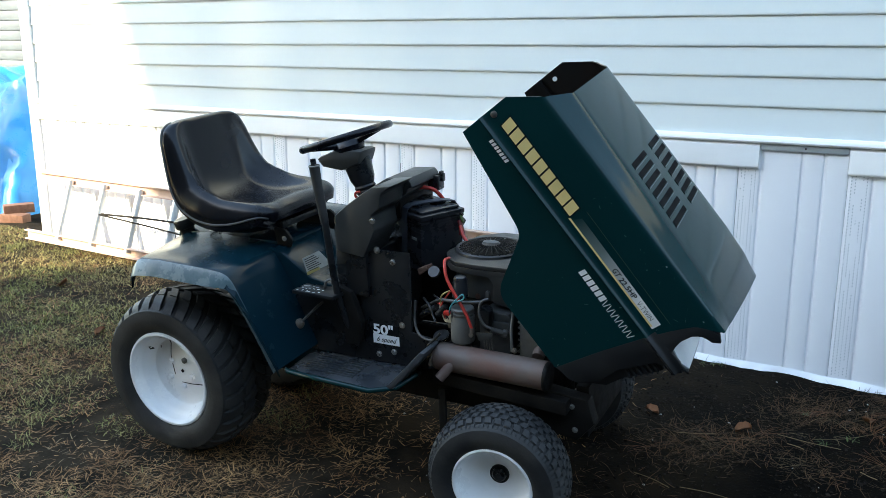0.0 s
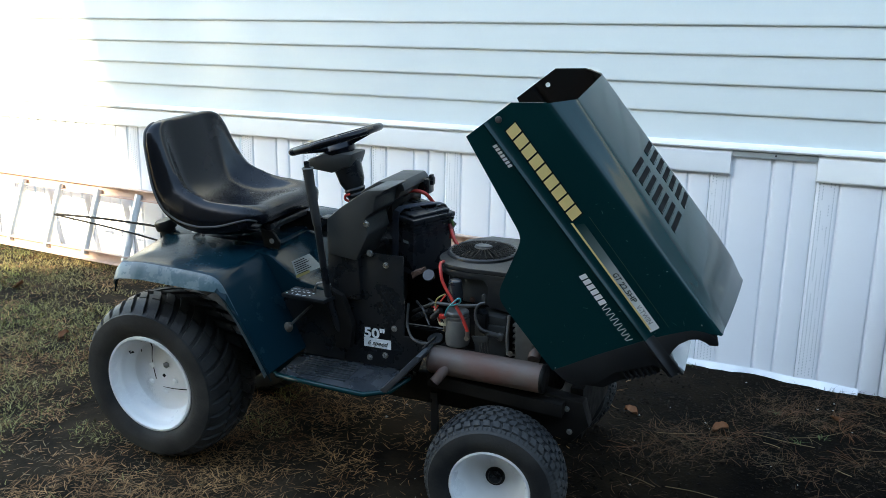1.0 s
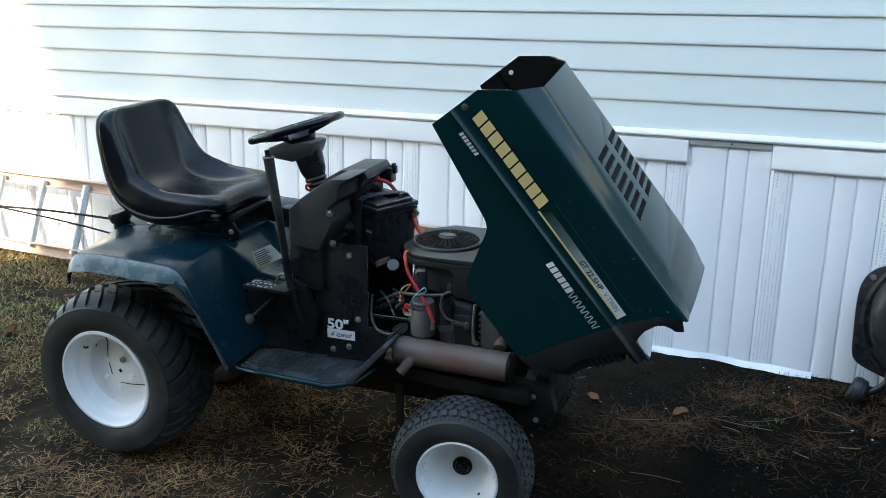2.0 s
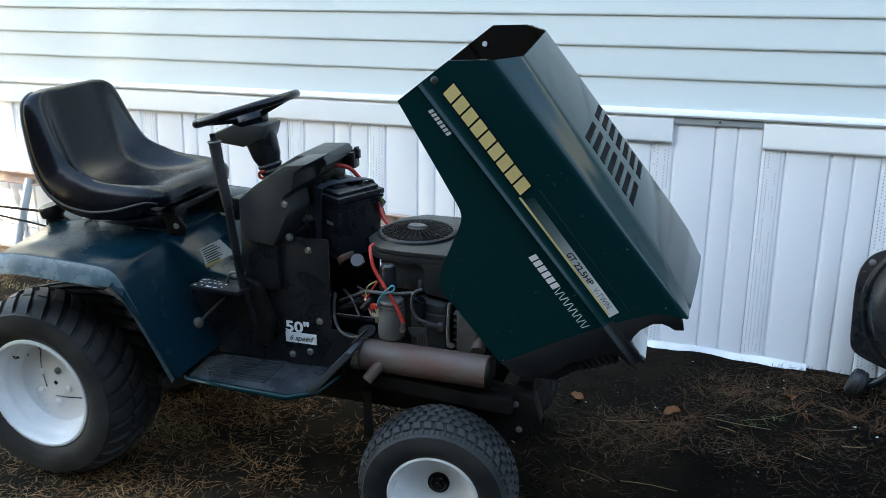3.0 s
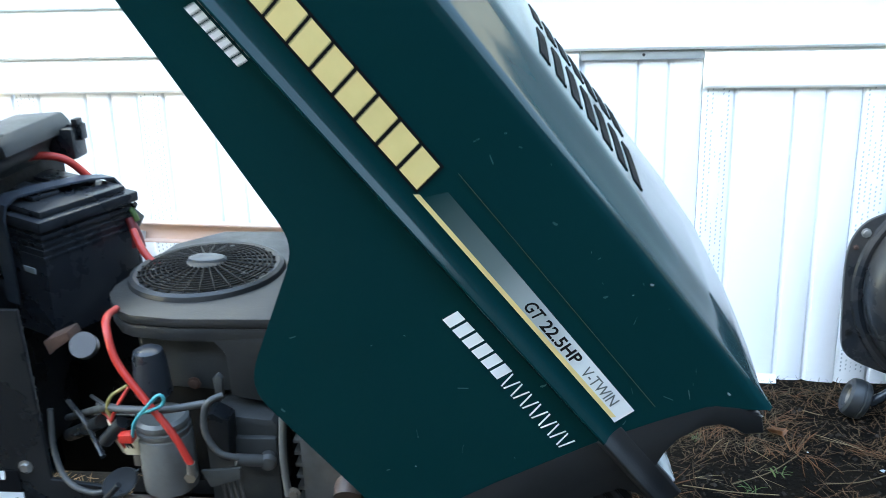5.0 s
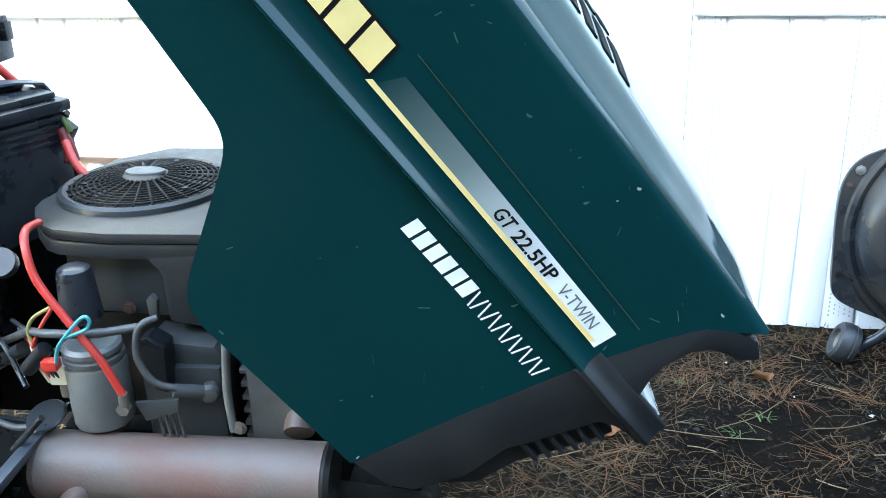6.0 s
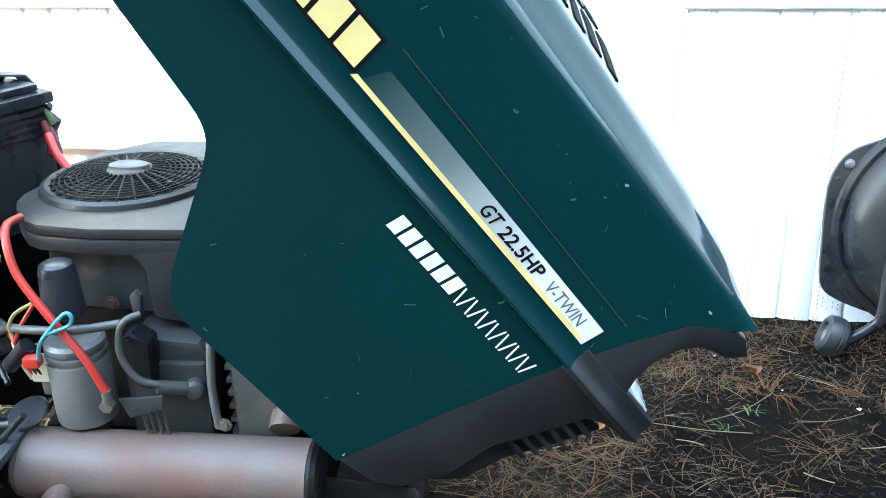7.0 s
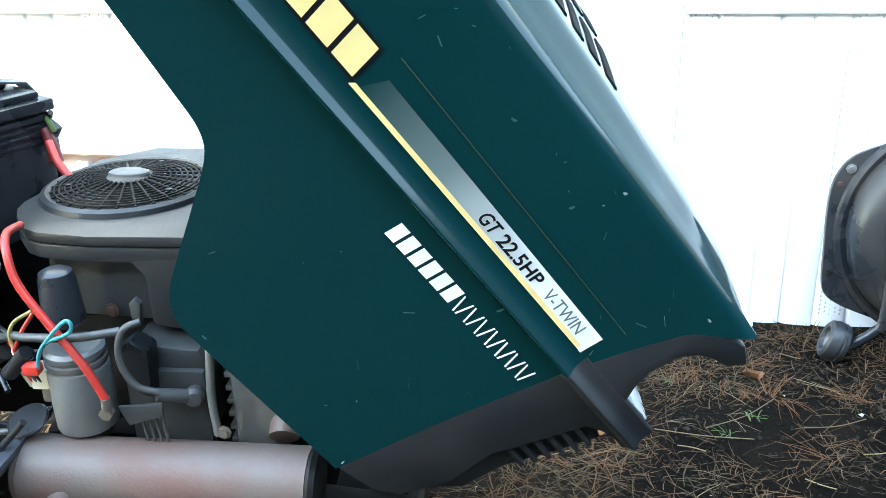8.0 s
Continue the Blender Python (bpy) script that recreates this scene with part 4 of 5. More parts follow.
part("lever_bracket", prism([(0.572, 0.640), (0.636, 0.615), (0.668, 0.520), (0.655, 0.445), (0.606, 0.440), (0.600, 0.540)], -0.214, -0.1875, "y", 0.004), DARK, tractor, "greasy black lever bracket")
part("red_lead", tube([(0.572, -0.02, 0.858), (0.558, -0.03, 0.866), (0.561, -0.035, 0.880), (0.575, -0.03, 0.885)], 0.0042, 8), RED, tractor)

# dash cover and battery
dash = part("dash_cover", prism([(0.584, 0.740), (0.588, 0.850), (0.630, 0.884), (0.693, 0.928), (0.727, 0.948), (0.792, 0.956), (0.756, 0.930), (0.746, 0.884), (0.718, 0.862), (0.727, 0.816), (0.684, 0.728)], -0.204, -0.06, "y", 0.008), COVER, tractor, "dusty grey plastic dash cover, scuffed")
part("dash_hood", prism([(0.590, 0.800), (0.600, 0.862), (0.628, 0.905), (0.690, 0.942), (0.766, 0.946), (0.776, 0.932), (0.779, 0.918), (0.765, 0.914), (0.757, 0.896), (0.738, 0.884), (0.716, 0.846), (0.712, 0.800)], -0.058, 0.125, "y", 0.006), COVER, dash)
part("dash_bulkhead", prism([(0.680, 0.815), (0.682, 0.90), (0.735, 0.905), (0.730, 0.815)], -0.052, 0.165, "y", 0.004), DARK, dash, "deep black inner face of the dash")
part("dash_skirt", prism([(0.578, 0.60), (0.580, 0.742), (0.688, 0.730), (0.690, 0.60)], -0.196, 0.16, "y", 0.006), BLACK, tractor)
part("dash_bracket", box(0.755, 0.796, 0.085, 0.126, 0.878, 0.926, 0.006), BLACK, dash)
part("dash_latch", merge(box(0.780, 0.804, 0.10, 0.118, 0.905, 0.930, 0.003), box(0.790, 0.800, 0.098, 0.116, 0.926, 0.938, 0.002)), BLACK, dash)
bolt((0.724, -0.206, 0.848), (0, -1, 0), 0.0068, dash)
bolt((0.722, -0.186, 0.752), (0, -1, 0), 0.0075, dash, ALLOY)
BAT = Matrix.Translation((0.806, -0.068, 0.668)) @ pose(0, 0, 0, 0, 3, -25)
battery = part("battery", box(-0.195, 0, 0, 0.160, -0.015, 0.150, 0.006), CASE, tractor, "dusty black car-type battery", BAT)
part("battery_lid", box(-0.190, 0.006, -0.005, 0.166, 0.150, 0.166, 0.004), CASE, battery)
part("lid_rim", box(-0.188, 0.0030, -0.0025, 0.163, 0.138, 0.146, 0.002), CASE, battery)
part("lid_top", box(-0.178, -0.006, 0.007, 0.154, 0.166, 0.176, 0.004), CASE, battery)
part("vent_cap", box(-0.15, -0.05, 0.03, 0.075, 0.176, 0.183, 0.003), CASE, battery)
part("vent_cap", box(-0.15, -0.05, 0.095, 0.138, 0.176, 0.183, 0.003), CASE, battery)
part("battery_label", box(-0.165, -0.09, 0.010, 0.026, 0.1765, 0.1775, 0), SILVER, battery, "worn label with unreadable print")
strap_run = [(-0.008, 0.03), (-0.010, 0.160), (-0.004, 0.178), (0.012, 0.187), (0.06, 0.189), (0.12, 0.188), (0.156, 0.182), (0.168, 0.165), (0.169, 0.08)]
strap = part("battery_strap", sheet([[(-0.088 + 0.18 * max(0, y), y, z) for y, z in strap_run], [(-0.060 + 0.18 * max(0, y), y, z) for y, z in strap_run]]), STRAP, battery, "blue-grey webbing hold-down strap")
thick(strap, 0.003, 0)
for k in range(3):
    part("case_step", box(-0.187, 0.0012, -0.0012, 0.1612, 0.108 + 0.010 * k, 0.113 + 0.010 * k, 0.0006), CASE, battery)
part("case_mark", box(-0.045, -0.020, -0.0042, -0.0024, 0.085, 0.094, 0.001), SILVER, battery)
part("battery_cable", tube([(0.70, 0.03, 0.870), (0.74, 0.05, 0.892), (0.785, 0.07, 0.885), (0.815, 0.09, 0.845)], 0.006, 8), RED, tractor, "red battery cable")
part("terminal_clamp", merge(box(-0.016, 0.018, -0.013, 0.013, -0.012, 0.012, 0.003, pose(0.868, 0.075, 0.792, 0, 35, -15)), tube([(0.868, 0.075, 0.805), (0.886, 0.068, 0.815)], 0.004, 8, False)), BLACK, tractor, "black battery terminal clamp")
part("terminal_boot", tube([(0.876, 0.062, 0.795), (0.886, 0.056, 0.770), (0.890, 0.050, 0.752)], 0.010, 12, radii=(0.0065, 0.0105)), DARK_RED, tractor, "dark red rubber terminal boot")
part("wire", tube([(0.860, 0.078, 0.815), (0.874, 0.070, 0.812), (0.884, 0.064, 0.800), (0.888, 0.062, 0.790)], 0.0042, 8), WEED, tractor, "green wire")
part("cable", tube([(0.885, 0.05, 0.78), (0.905, 0.03, 0.755), (0.93, 0.02, 0.735), (0.955, 0.04, 0.725)], 0.0055, 8), RED, tractor, "red starter cable")

# engine
engine = part("engine", box(0.955, 1.22, -0.13, 0.15, 0.36, 0.62, 0.02), DARK, tractor, "black twin-cylinder engine, oily and dusty")
FC = Vector((1.016, -0.008, 0.734))
shroud_top = [(0.900, -0.060), (0.904, -0.085), (0.918, -0.112), (0.945, -0.146), (0.965, -0.158), (1.03, -0.169), (1.24, -0.165), (1.27, -0.10), (1.27, 0.12), (1.22, 0.17), (0.98, 0.17), (0.92, 0.11)]
def inset(k):
    return [(1.09 + (x - 1.09) * k, y * k) for x, y in shroud_top]


part("blower_housing", prism(shroud_top, 0.7238, 0.737, "z", 0.004), SHROUD, engine, "dusty dark grey blower housing")
part("housing_groove", prism(inset(0.985), 0.719, 0.725, "z", 0), INK_AND_HOLES, engine)
part("housing_band", prism(shroud_top, 0.705, 0.7228, "z", 0.0025), SHROUD, engine)
part("housing_side", prism([(1.066, 0.712), (1.088, 0.688), (1.089, 0.626), (1.262, 0.598), (1.262, 0.712)], -0.169, 0.10, "y", 0.008), SHROUD, engine)
part("cylinder_recess", prism([(0.938, -0.085), (0.962, -0.140), (1.092, -0.153), (1.092, 0.10), (0.94, 0.10)], 0.622, 0.706, "z", 0.014), COVER, engine)
bolt((1.036, -0.152, 0.637), (0, -1, 0), 0.006, engine, BROWN)
part("shroud_tab", prism([(1.084, 0.646), (1.083, 0.672), (1.090, 0.679), (1.096, 0.672), (1.093, 0.646)], -0.205, -0.196, "y", 0.002), COVER, engine)
screen = part("fan_screen_ring", lathe([(0.104, -0.020), (0.110, -0.016), (0.111, 0.002), (0.108, 0.009), (0.102, 0.012), (0.096, 0.010), (0.094, 0.002)], Matrix.Translation(FC), 64), SHROUD, engine, "black ring of the rotating fan screen")
for r in (0.036, 0.043, 0.050, 0.057, 0.064, 0.071, 0.078, 0.085, 0.091):
    pts = [(FC.x + r * math.cos(2 * math.pi * i / 40), FC.y + r * math.sin(2 * math.pi * i / 40), FC.z + 0.011 + 0.010 * (1 - r / 0.1)) for i in range(40)]
    part("screen_ring", tube(pts, 0.0016, 5, False, closed=True), DARK, engine)
for k in range(28):
    a = 2 * math.pi * k / 28
    part("screen_spoke", tube([(FC.x + 0.028 * math.cos(a), FC.y + 0.028 * math.sin(a), FC.z + 0.020), (FC.x + 0.097 * math.cos(a), FC.y + 0.097 * math.sin(a), FC.z + 0.010)], 0.0017, 5, False), DARK, engine)
part("screen_hub", lathe([(0, 0.023), (0.022, 0.023), (0.029, 0.020), (0.030, 0.014), (0, 0.012)], Matrix.Translation(FC), 28), BLACK, engine)
part("screen_badge", lathe([(0, 0.0280), (0.020, 0.0275), (0.0255, 0.0255), (0.027, 0.0225)], Matrix.Translation(FC) @ Matrix.Diagonal((1, 0.60, 1, 1)), 28), BADGE, engine, "silver oval badge")
part("fan_floor", lathe([(0, -0.002), (0.095, -0.002)], Matrix.Translation(FC), 40), INK_AND_HOLES, engine)
for a in (200, 330, 80):
    bolt((FC.x + 0.075 * math.cos(radians(a)), FC.y + 0.075 * math.sin(radians(a)), FC.z + 0.0125), (0, 0, 1), 0.004, engine, BLACK)
part("valve_cover", prism([(1.060, 0.480), (1.060, 0.600), (1.072, 0.615), (1.148, 0.608), (1.156, 0.598), (1.150, 0.490), (1.140, 0.478)], -0.192, -0.13, "y", 0.008), COVER, engine)
part("hole", lathe([(0, 0), (0.004, 0), (0.004, 0.001), (0, 0.001)], axis_to((1.127, -0.1925, 0.516), (0, -1, 0)), 10), INK_AND_HOLES, engine)
for k in range(8):
    part("cooling_fin", box(1.168, 1.235, -0.175, -0.10, 0.455 + 0.018 * k, 0.461 + 0.018 * k, 0.001), ALLOY, engine)
part("side_cover", box(1.18, 1.235, -0.19, -0.17, 0.47, 0.60, 0.006), ALLOY, engine, "grimy alloy cover")
part("fuel_filter_cap", lathe([(0, 0.048), (0.013, 0.048), (0.018, 0.045), (0.020, 0.038), (0.0235, -0.014), (0.020, -0.018), (0, -0.018)], Matrix.Translation((0.998, -0.190, 0.658)), 26), CASE, engine, "black plastic canister")
part("starter_motor", lathe([(0, 0.0), (0.030, 0.0), (0.0335, 0.002), (0.035, 0.006), (0.0355, 0.078), (0.0345, 0.081), (0.0320, 0.082), (0.0320, 0.086), (0.0345, 0.087), (0.0345, 0.091), (0.0315, 0.092), (0.0315, 0.096), (0.0340, 0.097), (0.0335, 0.102), (0.029, 0.106), (0, 0.106)], Matrix.Translation((1.008, -0.200, 0.512)), 28), ALLOY, engine, "grey steel starter motor")
part("starter_foot", box(0.992, 1.018, -0.222, -0.16, 0.478, 0.513, 0.005), KNOB, engine)
for k in range(4):
    part("link_rod", tube([(1.086 + 0.008 * k, -0.226, 0.545), (1.090 + 0.008 * k, -0.226, 0.490)], 0.0018, 12, False), GREYCABLE, engine)
part("starter_cable", tube([(0.945, -0.150, 0.742), (0.952, -0.190, 0.748), (0.963, -0.215, 0.737), (0.976, -0.228, 0.705), (1.007, -0.238, 0.663), (1.039, -0.243, 0.617), (1.057, -0.244, 0.574)], 0.0047, 12), RED, engine, "thick red starter cable")
part("cable_lug", merge(tube([(1.057, -0.244, 0.576), (1.056, -0.243, 0.560)], 0.0055, 10, False), lathe([(0, 0), (0.008, 0), (0.008, 0.010), (0, 0.010)], axis_to((1.053, -0.234, 0.553), (0, -1, 0)), 6)), KNOB, engine)
part("solenoid_cap", lathe([(0, 0), (0.015, 0), (0.017, 0.004), (0.017, 0.016), (0, 0.016)], axis_to((0.912, -0.178, 0.700), (0.1, -0.75, 0.6)), 24), CASE, engine, "round black cap")
part("ignition_coil", prism([(1.072, 0.630), (1.084, 0.634), (1.103, 0.622), (1.100, 0.562), (1.084, 0.566), (1.075, 0.590)], -0.222, -0.19, "y", 0.005), BLACK, engine, "black ignition coil")
part("spark_plug_lead", tube([(1.101, -0.222, 0.660), (1.087, -0.230, 0.656), (1.079, -0.233, 0.642), (1.078, -0.236, 0.615), (1.092, -0.237, 0.588), (1.115, -0.231, 0.576)], 0.0042, 8), GREYCABLE, engine, "grey spark plug lead")
part("spark_plug_boot", merge(tube([(1.110, -0.230, 0.573), (1.138, -0.214, 0.562)], 0.0080, 12, False), lathe([(0, -0.006), (0.010, -0.004), (0.012, 0.008), (0.009, 0.014), (0, 0.016)], axis_to((1.143, -0.205, 0.559), (0.2, -1, 0)), 16)), GREYCABLE, engine)
part("heat_tab", prism([(1.066, 0.560), (1.076, 0.536), (1.116, 0.549), (1.117, 0.566), (1.090, 0.562)], -0.238, -0.233, "y", 0.001), COVER, engine)
part("dipstick_tube", tube([(1.168, -0.205, 0.625), (1.164, -0.21, 0.56), (1.166, -0.21, 0.508)], 0.005, 8), ALLOY, engine)
bolt((1.174, -0.212, 0.513), (0, -1, 0), 0.006, engine, KNOB)
part("regulator", box(1.06, 1.155, -0.20, -0.185, 0.475, 0.585, 0.006), COVER, engine)
part("harness", tube([(0.83, -0.12, 0.56), (0.89, -0.17, 0.60), (0.945, -0.215, 0.635), (0.975, -0.232, 0.643), (1.03, -0.236, 0.646), (1.079, -0.226, 0.650)], 0.0050, 8), GREYCABLE, engine, "grey wiring loom")
part("teal_wire", tube([(0.986, -0.242, 0.610), (0.994, -0.246, 0.632), (1.008, -0.248, 0.650), (1.030, -0.248, 0.672), (1.037, -0.247, 0.668), (1.031, -0.247, 0.657), (1.006, -0.248, 0.647)], 0.0022, 6), TEAL, engine)
for k, mt in enumerate((PALE, RED, GREYCABLE, BLACK)):
    part("wire", tube([(0.93 - 0.006 * k, -0.19, 0.60 + 0.012 * k), (0.945, -0.215, 0.615 + 0.006 * k), (0.955 + 0.004 * k, -0.225, 0.598), (0.962 + 0.006 * k, -0.222, 0.575)], 0.0026, 6), mt, engine)
part("connector", tube([(0.940, -0.225, 0.592), (0.970, -0.230, 0.623)], 0.009, 6, False), BLACK, engine, "black wiring plug")
part("wire", tube([(0.953, -0.226, 0.622), (0.966, -0.228, 0.645), (0.982, -0.222, 0.668)], 0.0022, 6), RED, engine)
part("wire", tube([(0.954, -0.224, 0.622), (0.950, -0.224, 0.640), (0.958, -0.222, 0.656), (0.978, -0.218, 0.668)], 0.0022, 6), FADED_YELLOW, engine)
part("wire", tube([(0.930, -0.220, 0.565), (0.915, -0.205, 0.575), (0.895, -0.19, 0.60), (0.86, -0.16, 0.61)], 0.0036, 6), BLACK, engine)
part("hose", tube([(0.84, -0.14, 0.545), (0.88, -0.175, 0.575), (0.925, -0.20, 0.605)], 0.009, 10), BLACK, engine, "black rubber hose")
part("connector", box(0.969, 0.987, -0.246, -0.232, 0.602, 0.614, 0.002), RED, engine)
part("connector", box(0.963, 0.984, -0.226, -0.200, 0.572, 0.596, 0.003), PALE, engine)
part("connector", box(0.972, 0.984, -0.224, -0.205, 0.554, 0.573, 0.003), KNOB, engine)
part("loop_cable", tube([(0.835, -0.165, 0.60), (0.835, -0.175, 0.54), (0.855, -0.19, 0.505), (0.89, -0.20, 0.495), (0.92, -0.20, 0.50)], 0.004, 8), GREYCABLE, engine)
part("choke_bracket", prism([(0.845, 0.700), (0.880, 0.715), (0.884, 0.704), (0.862, 0.690), (0.850, 0.680)], -0.165, -0.135, "y", 0.002), BROWN, engine, "small rusty bracket")
part("lower_block", box(0.92, 1.27, -0.16, 0.16, 0.33, 0.47, 0.015), DARK, engine)

# muffler
muffler = part("muffler", tube([(0.948, -0.235, 0.469), (1.0, -0.235, 0.468), (1.14, -0.236, 0.467), (1.278, -0.237, 0.465)], 0.0415, 28, False), RUST, tractor, "rusty pinkish-brown muffler")
part("muffler_cap", lathe([(0.0415, 0), (0.039, 0.008), (0.030, 0.012), (0, 0.013)], axis_to((0.948, -0.235, 0.469), (-1, 0, 0)), 28), RUST, muffler)
part("muffler_end", lathe([(0.0415, 0), (0.043, 0.004), (0.040, 0.010), (0.0, 0.012)], axis_to((1.278, -0.237, 0.465), (1, 0, -0.03)), 28), DARK, muffler)
part("exhaust_stub", tube([(1.004, -0.262, 0.466), (0.984, -0.280, 0.440), (0.972, -0.291, 0.424)], 0.0150, 16, False), RUST, muffler, "short rusty exhaust outlet")
part("exhaust_bore", lathe([(0, 0), (0.0145, 0)], axis_to((0.9715, -0.2915, 0.4232), (-0.5, -0.45, -0.72)), 14), INK_AND_HOLES, muffler)
part("exhaust_pipe", tube([(1.24, -0.20, 0.50), (1.235, -0.15, 0.53), (1.20, -0.12, 0.53)], 0.018, 12), RUST, muffler)
part("muffler_shelf", prism([(0.93, 0.385), (0.93, 0.425), (1.34, 0.40), (1.34, 0.36)], -0.25, -0.165, "y", 0.004), DARK, tractor)

# hood, tipped forward
Z_LOW = [(-0.715, -0.058), (-0.450, -0.0976), (-0.438, -0.1000), (-0.429, -0.1030), (-0.421, -0.1075), (-0.414, -0.1130), (-0.407, -0.1215), (-0.400, -0.1325), (-0.345, -0.2290), (-0.338, -0.2400), (-0.330, -0.2495), (-0.321, -0.2570), (-0.311, -0.2620), (-0.300, -0.2648), (-0.285, -0.266), (0.2, -0.266)]
X_FRONT = [(-0.266, -0.069), (-0.125, -0.046), (0.005, -0.019), (0.077, 0.001), (0.130, 0.020), (0.150, 0.045), (0.175, 0.068)]
X_REAR = [(-0.058, -0.715), (0.092, -0.715), (0.175, -0.655)]
HALF = 0.25


CROWN = [(0.0005, -0.2550), (0.0025, -0.2602), (0.0042, -0.2618), (0.0060, -0.2617), (0.0078, -0.2600), (0.0105, -0.2569), (0.0135, -0.2540), (0.0170, -0.2521), (0.0215, -0.2508), (0.0275, -0.2501), (0.034, -0.250), (0.06, -0.250), (0.092, -0.250), (0.12, -0.250), (0.15, -0.2500), (0.160, -0.2498), (0.166, -0.2488), (0.1705, -0.2465), (0.1745, -0.2425), (0.1785, -0.2370), (0.1870, -0.2215), (0.1960, -0.2070), (0.2030, -0.1960), (0.2075, -0.1880), (0.2100, -0.1820), (0.2115, -0.1740), (0.2124, -0.160), (0.215, -0.09), (0.216, 0.0)]


def sag(x, y, z):
    """How far the top sinks towards the nose; more on the near side."""
    if z <= 0.1751:
        return 0.0
    near = lerp_table([(-0.62, 0.0), (-0.29, 0.012), (-0.06, 0.022), (0.03, 0.034), (0.09, 0.046)], x)
    far = lerp_table([(-0.62, 0.0), (-0.06, 0.0), (0.03, 0.004), (0.10, 0.018)], x)
    k = min(1, max(0, (y + 0.25) / 0.50))
    return (near + (far - near) * k) * min(1, (z - 0.175) / 0.0358)


def hood_shell():
    nu = 110
    us = [i / nu for i in range(nu + 1)]
    rows = []
    for side in (-1, 1):
        half = []
        for v in (0, 0.12, 0.3, 0.5, 0.7, 0.88, 1.0):
            xf = lerp_table(X_FRONT, -0.266 + v * 0.264)
            row = []
            for u in us:
                x = -0.715 + (xf + 0.715) * u
                zl = lerp_table(Z_LOW, x)
                row.append((x, side * HALF, zl + (-0.002 - zl) * v))
            half.append(row)
        for z, yy in CROWN if side < 0 else CROWN[:-1]:
            y = yy * -side
            if z < 0.17:
                xr, xf = lerp_table(X_REAR, z), lerp_table(X_FRONT, z)
            else:
                k = min(1, (0.25 - abs(y)) / 0.07)
                xr, xf = -0.658 + 0.036 * k, 0.066 + 0.010 * k + 0.030 * max(0, (y + 0.185) / 0.37)
            half.append([(xr + (xf - xr) * u, y, z - sag(xr + (xf - xr) * u, y, z)) for u in us])
        rows += half if side < 0 else half[::-1]
    return sheet(rows)


hood = part("hood", hood_shell(), GREEN, tractor, "dark green hood tipped forward, with gold and white decals", HOOD)
hood.data.materials.append(LINER)
thick(hood, 0.0035, -1)
hood.modifiers[-1].material_offset = 1
bezel_side = [(-0.069, -0.264), (-0.046, -0.125), (-0.019, 0.005), (0.001, 0.077), (0.020, 0.128), (0.040, 0.148), (0.066, 0.160), (0.086, 0.150), (0.074, 0.132), (0.060, 0.127), (0.046, 0.118), (0.036, 0.100), (0.034, 0.068), (0.040, 0.047), (0.049, 0.030), (0.084, 0.031), (0.100, 0.020), (0.098, -0.003), (0.066, -0.012), (0.050, -0.022), (0.028, -0.098), (0.019, -0.120), (0.022, -0.180), (0.002, -0.236), (-0.020, -0.254)]
for s in (-1, 1):
    part("nose_side", prism(bezel_side, s * 0.2505, s * 0.236, "y", 0.003), BEZEL, hood, "dark grey plastic nose panel", Matrix.Identity(4))
    ridge = [(s * 0.248, -0.008), (s * 0.2515, -0.003), (s * 0.2575, 0.0005), (s * 0.2621, 0.0042), (s * 0.2620, 0.0060), (s * 0.2573, 0.0105), (s * 0.2544, 0.0135), (s * 0.2525, 0.0170), (s * 0.2513, 0.0215), (s * 0.2509, 0.0290), (s * 0.248, 0.032)]
    part("nose_ridge", prism(ridge, -0.021, 0.099, "x", 0.0022), BEZEL, hood)
    part("grille_return", prism([(-0.030, -0.250), (0.002, -0.240), (0.046, -0.182), (0.050, -0.128), (0.068, -0.074), (0.082, -0.022), (0.040, -0.022), (0.018, -0.098), (0.008, -0.122), (0.010, -0.180)], s * 0.2365, s * 0.222, "y", 0.003), BEZEL, hood)
    for k in range(6):
        z = -0.032 - 0.0145 * k
        x0, x1 = lerp_table([(-0.12, 0.019), (-0.098, 0.028), (-0.022, 0.050)], z), lerp_table([(-0.122, 0.050), (-0.074, 0.066), (-0.022, 0.080)], z)
        part("vent_rib", prism([(x0 - 0.004, z + 0.003), (x1, z + 0.001), (x1, z - 0.005), (x0 - 0.004, z - 0.003)], s * 0.2462, s * 0.2360, "y", 0.0008), BEZEL, hood)
    part("headlight", prism([(0.046, s * 0.236), (0.086, s * 0.236), (0.126, s * 0.196), (0.128, s * 0.016), (0.046, s * 0.016)], 0.0, 0.010, "z", 0.002, pose(0.046, 0, 0.036, 0, 12, 0) @ Matrix.Translation((-0.046, 0, -0.010))), LENS, hood, "pale headlight lens")
    part("headlight_rim", tube([(0.086, s * 0.238, 0.018), (0.125, s * 0.199, 0.010), (0.128, s * 0.10, 0.010), (0.128, s * 0.016, 0.010)], 0.0045, 12, False), BEZEL, hood)
part("grille_panel", prism([(-0.03, -0.25), (0.0, -0.236), (0.040, -0.176), (0.050, -0.125), (0.066, -0.074), (0.080, -0.014), (0.112, -0.006), (0.118, 0.008), (0.072, 0.010), (0.040, 0.010), (0.032, -0.09), (0.015, -0.17), (-0.03, -0.235)], -0.222, 0.222, "y", 0.004), BEZEL, hood)
